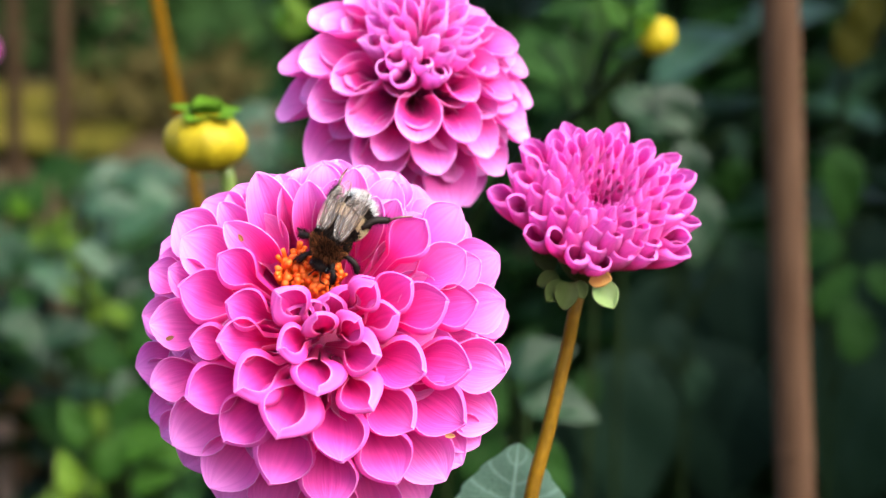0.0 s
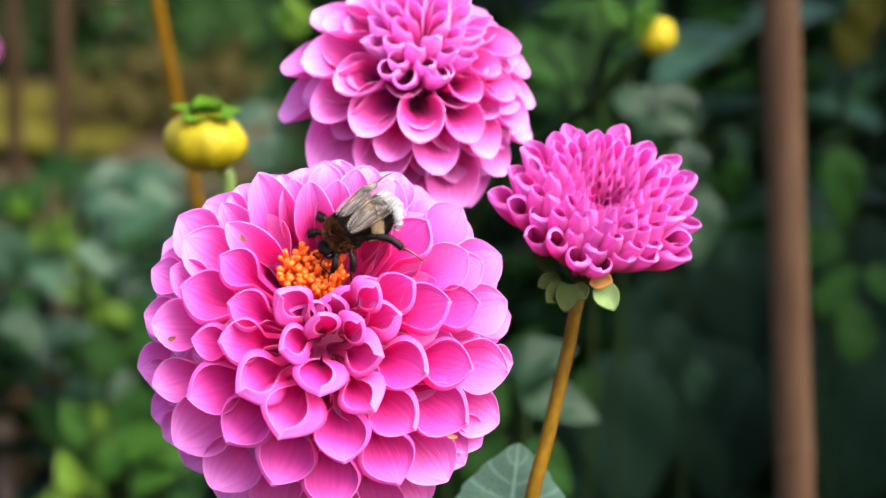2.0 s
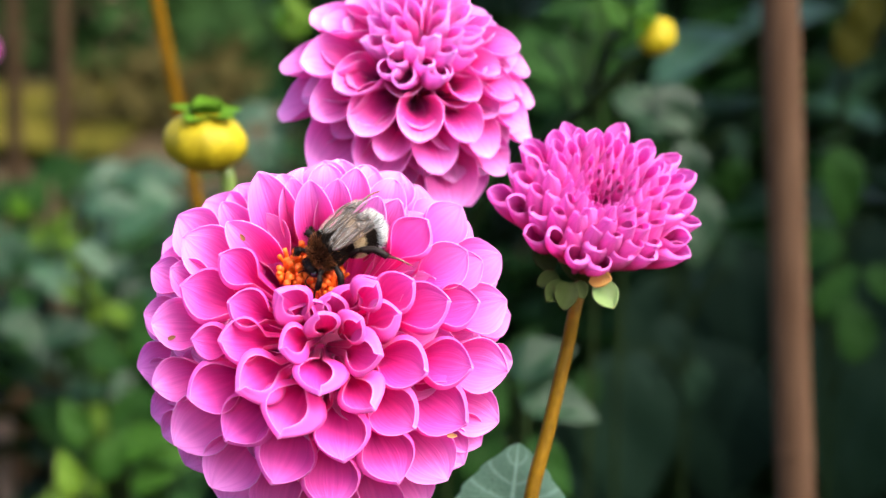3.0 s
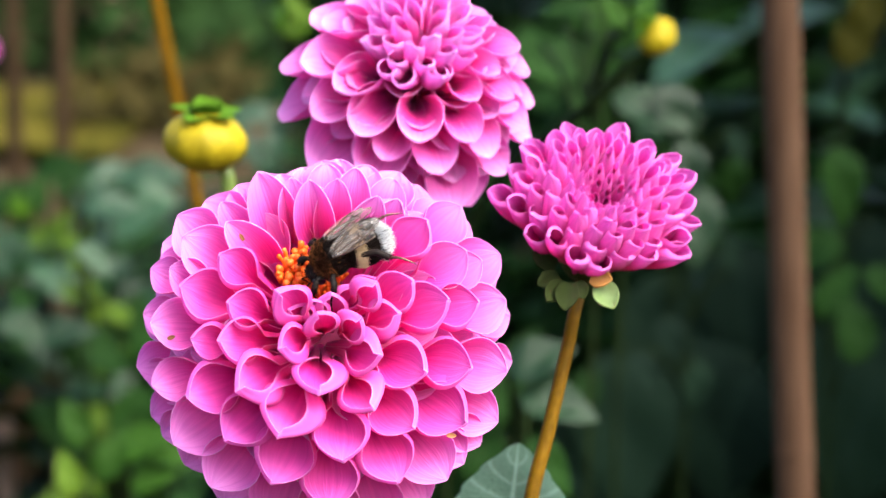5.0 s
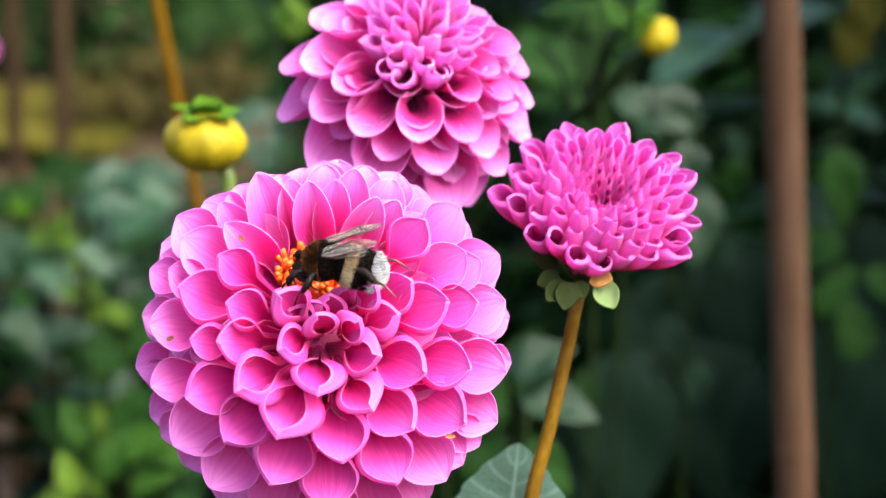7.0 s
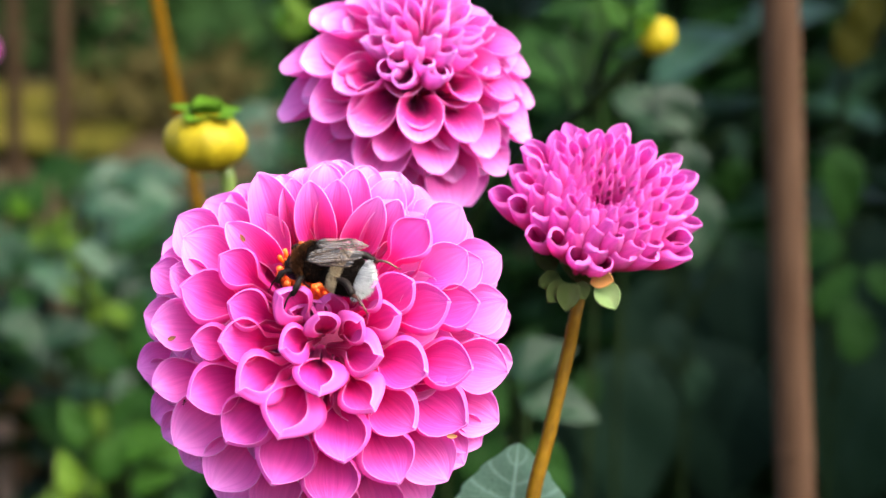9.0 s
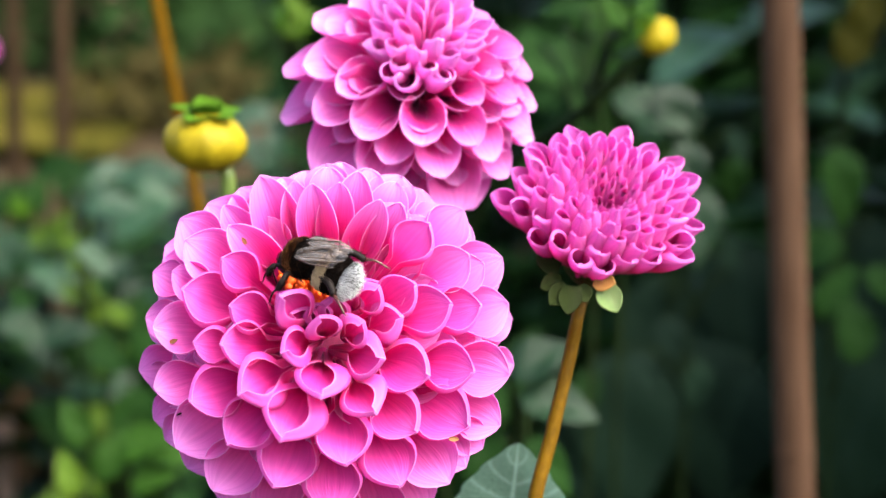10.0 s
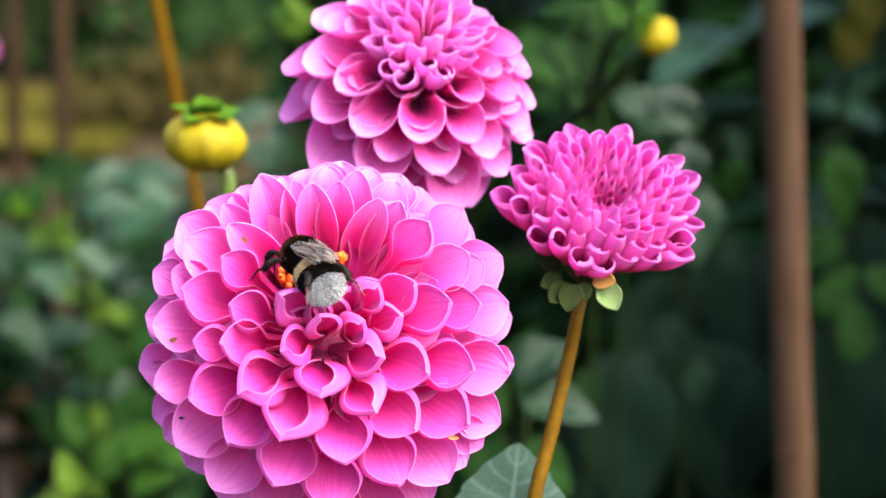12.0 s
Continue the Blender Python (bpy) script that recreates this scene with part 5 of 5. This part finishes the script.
def motions():
    sway_big = [
        (0.0, -0.00031, -0.00010),
        (0.5, 0.00016, -0.00010),
        (1.0, 0.00016, -0.00016),
        (1.5, 0.00005, -0.00016),
        (2.0, 0.00005, -0.00021),
        (2.5, -0.00005, -0.00010),
        (3.0, 0.00000, -0.00005),
        (5.0, -0.00010, -0.00002),
        (5.5, -0.00010, -0.00002),
        (6.0, 0.00000, -0.00003),
        (6.5, 0.00000, -0.00005),
        (7.0, -0.00026, -0.00016),
        (9.0, 0.00000, -0.00016),
        (9.5, -0.00010, -0.00047),
        (10.0, 0.00031, -0.00066),
        (10.5, 0.00018, -0.00034),
        (11.0, 0.00026, -0.00036),
        (11.5, 0.00042, -0.00042),
        (12.0, 0.00028, -0.00042),
    ]
    sway_back = [
        (0.0, -0.00035, 0.00000),
        (0.5, 0.00023, 0.00000),
        (1.0, 0.00003, -0.00012),
        (1.5, 0.00003, -0.00029),
        (2.0, 0.00017, -0.00012),
        (2.5, 0.00000, 0.00000),
        (3.0, 0.00000, 0.00000),
        (5.0, 0.00000, 0.00000),
        (5.5, -0.00012, 0.00000),
        (6.0, 0.00000, 0.00000),
        (6.5, 0.00000, 0.00000),
        (7.0, -0.00012, 0.00000),
        (9.0, 0.00000, 0.00000),
        (9.5, -0.00012, -0.00046),
        (10.0, 0.00052, -0.00069),
        (10.5, 0.00023, -0.00012),
        (11.0, 0.00031, -0.00012),
        (11.5, 0.00052, -0.00012),
        (12.0, 0.00031, -0.00012),
    ]
    sway_young = [
        (0.0, -0.00011, 0.00000),
        (0.5, 0.00033, 0.00000),
        (1.0, 0.00016, -0.00005),
        (1.5, 0.00016, -0.00016),
        (2.0, 0.00003, -0.00033),
        (2.5, -0.00014, -0.00016),
        (3.0, -0.00011, 0.00000),
        (5.0, -0.00005, 0.00000),
        (5.5, -0.00011, 0.00000),
        (6.0, 0.00000, 0.00000),
        (6.5, 0.00000, 0.00000),
        (7.0, 0.00000, 0.00000),
        (9.0, 0.00019, -0.00016),
        (9.5, 0.00019, -0.00038),
        (10.0, 0.00060, -0.00069),
        (10.5, 0.00033, -0.00016),
        (11.0, 0.00052, -0.00033),
        (11.5, 0.00065, -0.00048),
        (12.0, 0.00055, -0.00033),
    ]
    for head, rows in ((big, sway_big), (back, sway_back), (young, sway_young)):
        rest = head.matrix_basis.copy()
        walk(head, [(t, Matrix.Translation((dx, 0, dz)) @ rest) for t, dx, dz in rows])
    # thorax, heading and back of the bee
    crawl = [
        (0.0, (-0.0195, 0.3907, 1.0823), (-0.536, -0.339, -0.773), (-0.166, -0.855, 0.491)),
        (0.5, (-0.0192, 0.3907, 1.0827), (-0.530, -0.340, -0.777), (-0.168, -0.856, 0.489)),
        (1.0, (-0.0177, 0.3908, 1.0831), (-0.542, -0.339, -0.769), (-0.129, -0.871, 0.474)),
        (1.5, (-0.0168, 0.3909, 1.0835), (-0.679, -0.320, -0.661), (-0.104, -0.849, 0.518)),
        (2.0, (-0.0172, 0.3910, 1.0841), (-0.827, -0.242, -0.508), (-0.136, -0.79, 0.597)),
        (2.5, (-0.0191, 0.3908, 1.0830), (-0.868, -0.202, -0.454), (-0.165, -0.744, 0.647)),
        (3.0, (-0.0200, 0.3905, 1.0811), (-0.829, -0.194, -0.525), (-0.214, -0.757, 0.617)),
        (3.2, (-0.0197, 0.3892, 1.0809), (-0.814, -0.198, -0.547), (-0.231, -0.752, 0.617)),
        (4.8, (-0.0195, 0.3875, 1.0802), (-0.848, -0.092, -0.521), (-0.313, -0.707, 0.634)),
        (5.0, (-0.0194, 0.3876, 1.0803), (-0.877, -0.083, -0.473), (-0.298, -0.678, 0.672)),
        (5.5, (-0.0196, 0.3830, 1.0808), (-0.898, 0.004, -0.240), (-0.397, -0.439, 0.806)),
        (6.0, (-0.0208, 0.3827, 1.0794), (-0.956, 0.071, -0.086), (-0.292, -0.36, 0.886)),
        (6.5, (-0.0209, 0.3828, 1.0800), (-0.958, 0.073, -0.078), (-0.285, -0.36, 0.888)),
        (7.0, (-0.0205, 0.3829, 1.0805), (-0.971, 0.116, -0.007), (-0.236, -0.383, 0.893)),
        (7.2, (-0.0208, 0.3829, 1.0806), (-0.975, 0.119, 0.011), (-0.221, -0.39, 0.894)),
        (8.8, (-0.0219, 0.3827, 1.0799), (-0.959, 0.282, 0.048), (-0.151, -0.478, 0.865)),
        (9.0, (-0.0222, 0.3828, 1.0803), (-0.941, 0.335, 0.116), (-0.131, -0.51, 0.85)),
        (9.5, (-0.0242, 0.3827, 1.0807), (-0.860, 0.480, 0.160), (-0.188, -0.505, 0.843)),
        (10.0, (-0.0238, 0.3828, 1.0809), (-0.850, 0.510, 0.170), (-0.185, -0.502, 0.845)),
        (10.5, (-0.0235, 0.3830, 1.0821), (-0.820, 0.550, 0.200), (-0.143, -0.476, 0.868)),
        (11.0, (-0.0239, 0.3829, 1.0816), (-0.810, 0.580, 0.200), (-0.1, -0.456, 0.884)),
        (11.5, (-0.0244, 0.3838, 1.0809), (-0.686, 0.873, 0.344), (0.036, -0.354, 0.935)),
        (11.8, (-0.0242, 0.3838, 1.0810), (-0.639, 0.906, 0.300), (0.05, -0.299, 0.953)),
        (12.0, (-0.0242, 0.3839, 1.0811), (-0.604, 0.923, 0.281), (0.067, -0.273, 0.96)),
    ]
    walk(bee, [(t, aimed(at, ahead, up)) for t, at, ahead, up in crawl])
    # the beetle comes out from under a petal, crawls down its neighbour, slips behind the margin and comes back
    track = [(0, (-0.0442, 0.3905, 1.0565), (0, -0.4, -0.9)), (8.4, (-0.0442, 0.3905, 1.0562), (0, -0.4, -0.9)), (8.8, (-0.0448, 0.3866, 1.0549), (-0.3, -0.3, -0.9)),
             (9.2, (-0.0452, 0.3866, 1.0546), (-0.3, 0, -0.9)), (9.5, (-0.0457, 0.3885, 1.0529), (-0.4, 0, -0.9)), (10.0, (-0.0462, 0.3884, 1.0521), (-0.9, 0.1, -0.4)),
             (10.3, (-0.0464, 0.3915, 1.0524), (-0.7, 0.6, -0.2)), (10.9, (-0.0464, 0.3915, 1.0522), (-0.2, -0.8, -0.5)), (11.2, (-0.0466, 0.3870, 1.0520), (0.6, -0.4, -0.6)),
             (11.6, (-0.0463, 0.3868, 1.0519), (0.95, 0, -0.1)), (12, (-0.0458, 0.3885, 1.0514), (0.95, 0.1, -0.1))]
    walk(beetle, [(t, aimed(at, ahead, (-0.2, -0.9, 0.3))) for t, at, ahead in track])
    # wings fold over the tail, and open a little as it turns
    for side, s in (("right", 1), ("left", -1)):
        walk(bee_wings[side], [(t, pose(0.0019 * s, -0.0004, 0.0028, rx, 10 * s, rz * s)) for t, rx, rz in ((0, -6, -2), (3, -6, -4), (5, -7, -4), (5.6, -14, 4), (7, -14, 2), (9.5, -8, -8), (11, -3, -8), (12, -1, -14))])
        walk(bee_wings[side + "_hind"], [(t, pose(0.0019 * s, -0.0016, 0.0024, rx, 16 * s, rz * s)) for t, rx, rz in ((0, -6, 6), (3, -6, 6), (5, -7, 6), (5.6, -14, 14), (7, -14, 12), (9.5, -8, 0), (11, -3, 0), (12, -1, -2))])
    turn = {"fore": ((0, 55), (3, 45), (6, 60), (9, 50), (12, 55)), "mid": ((0, 10), (1.5, 22), (3, 8), (6, 25), (9, 5), (12, 12)),
            "hind_left": ((0, -62), (1, -72), (1.25, -45), (1.5, -23), (2, -42), (2.5, -56), (3.2, -52), (5, -67), (6, -75), (9, -72), (12, -78)),
            "hind_right": ((0, -60), (3, -62), (5, -75), (6, -85), (9.5, -66), (10.5, -52), (11.1, -32), (11.6, -32), (12, -68))}
    places = {"fore": 0.0022, "mid": 0.0004, "hind": -0.0016}
    for key, limb in bee_legs.items():
        which, side = key.split("_")
        s = 1 if side == "right" else -1
        walk(limb, [(t, pose(0.0016 * s, places[which], -0.0018, 0, 0, a if s > 0 else 180 - a)) for t, a in turn[key if which == "hind" else which]])


motions()
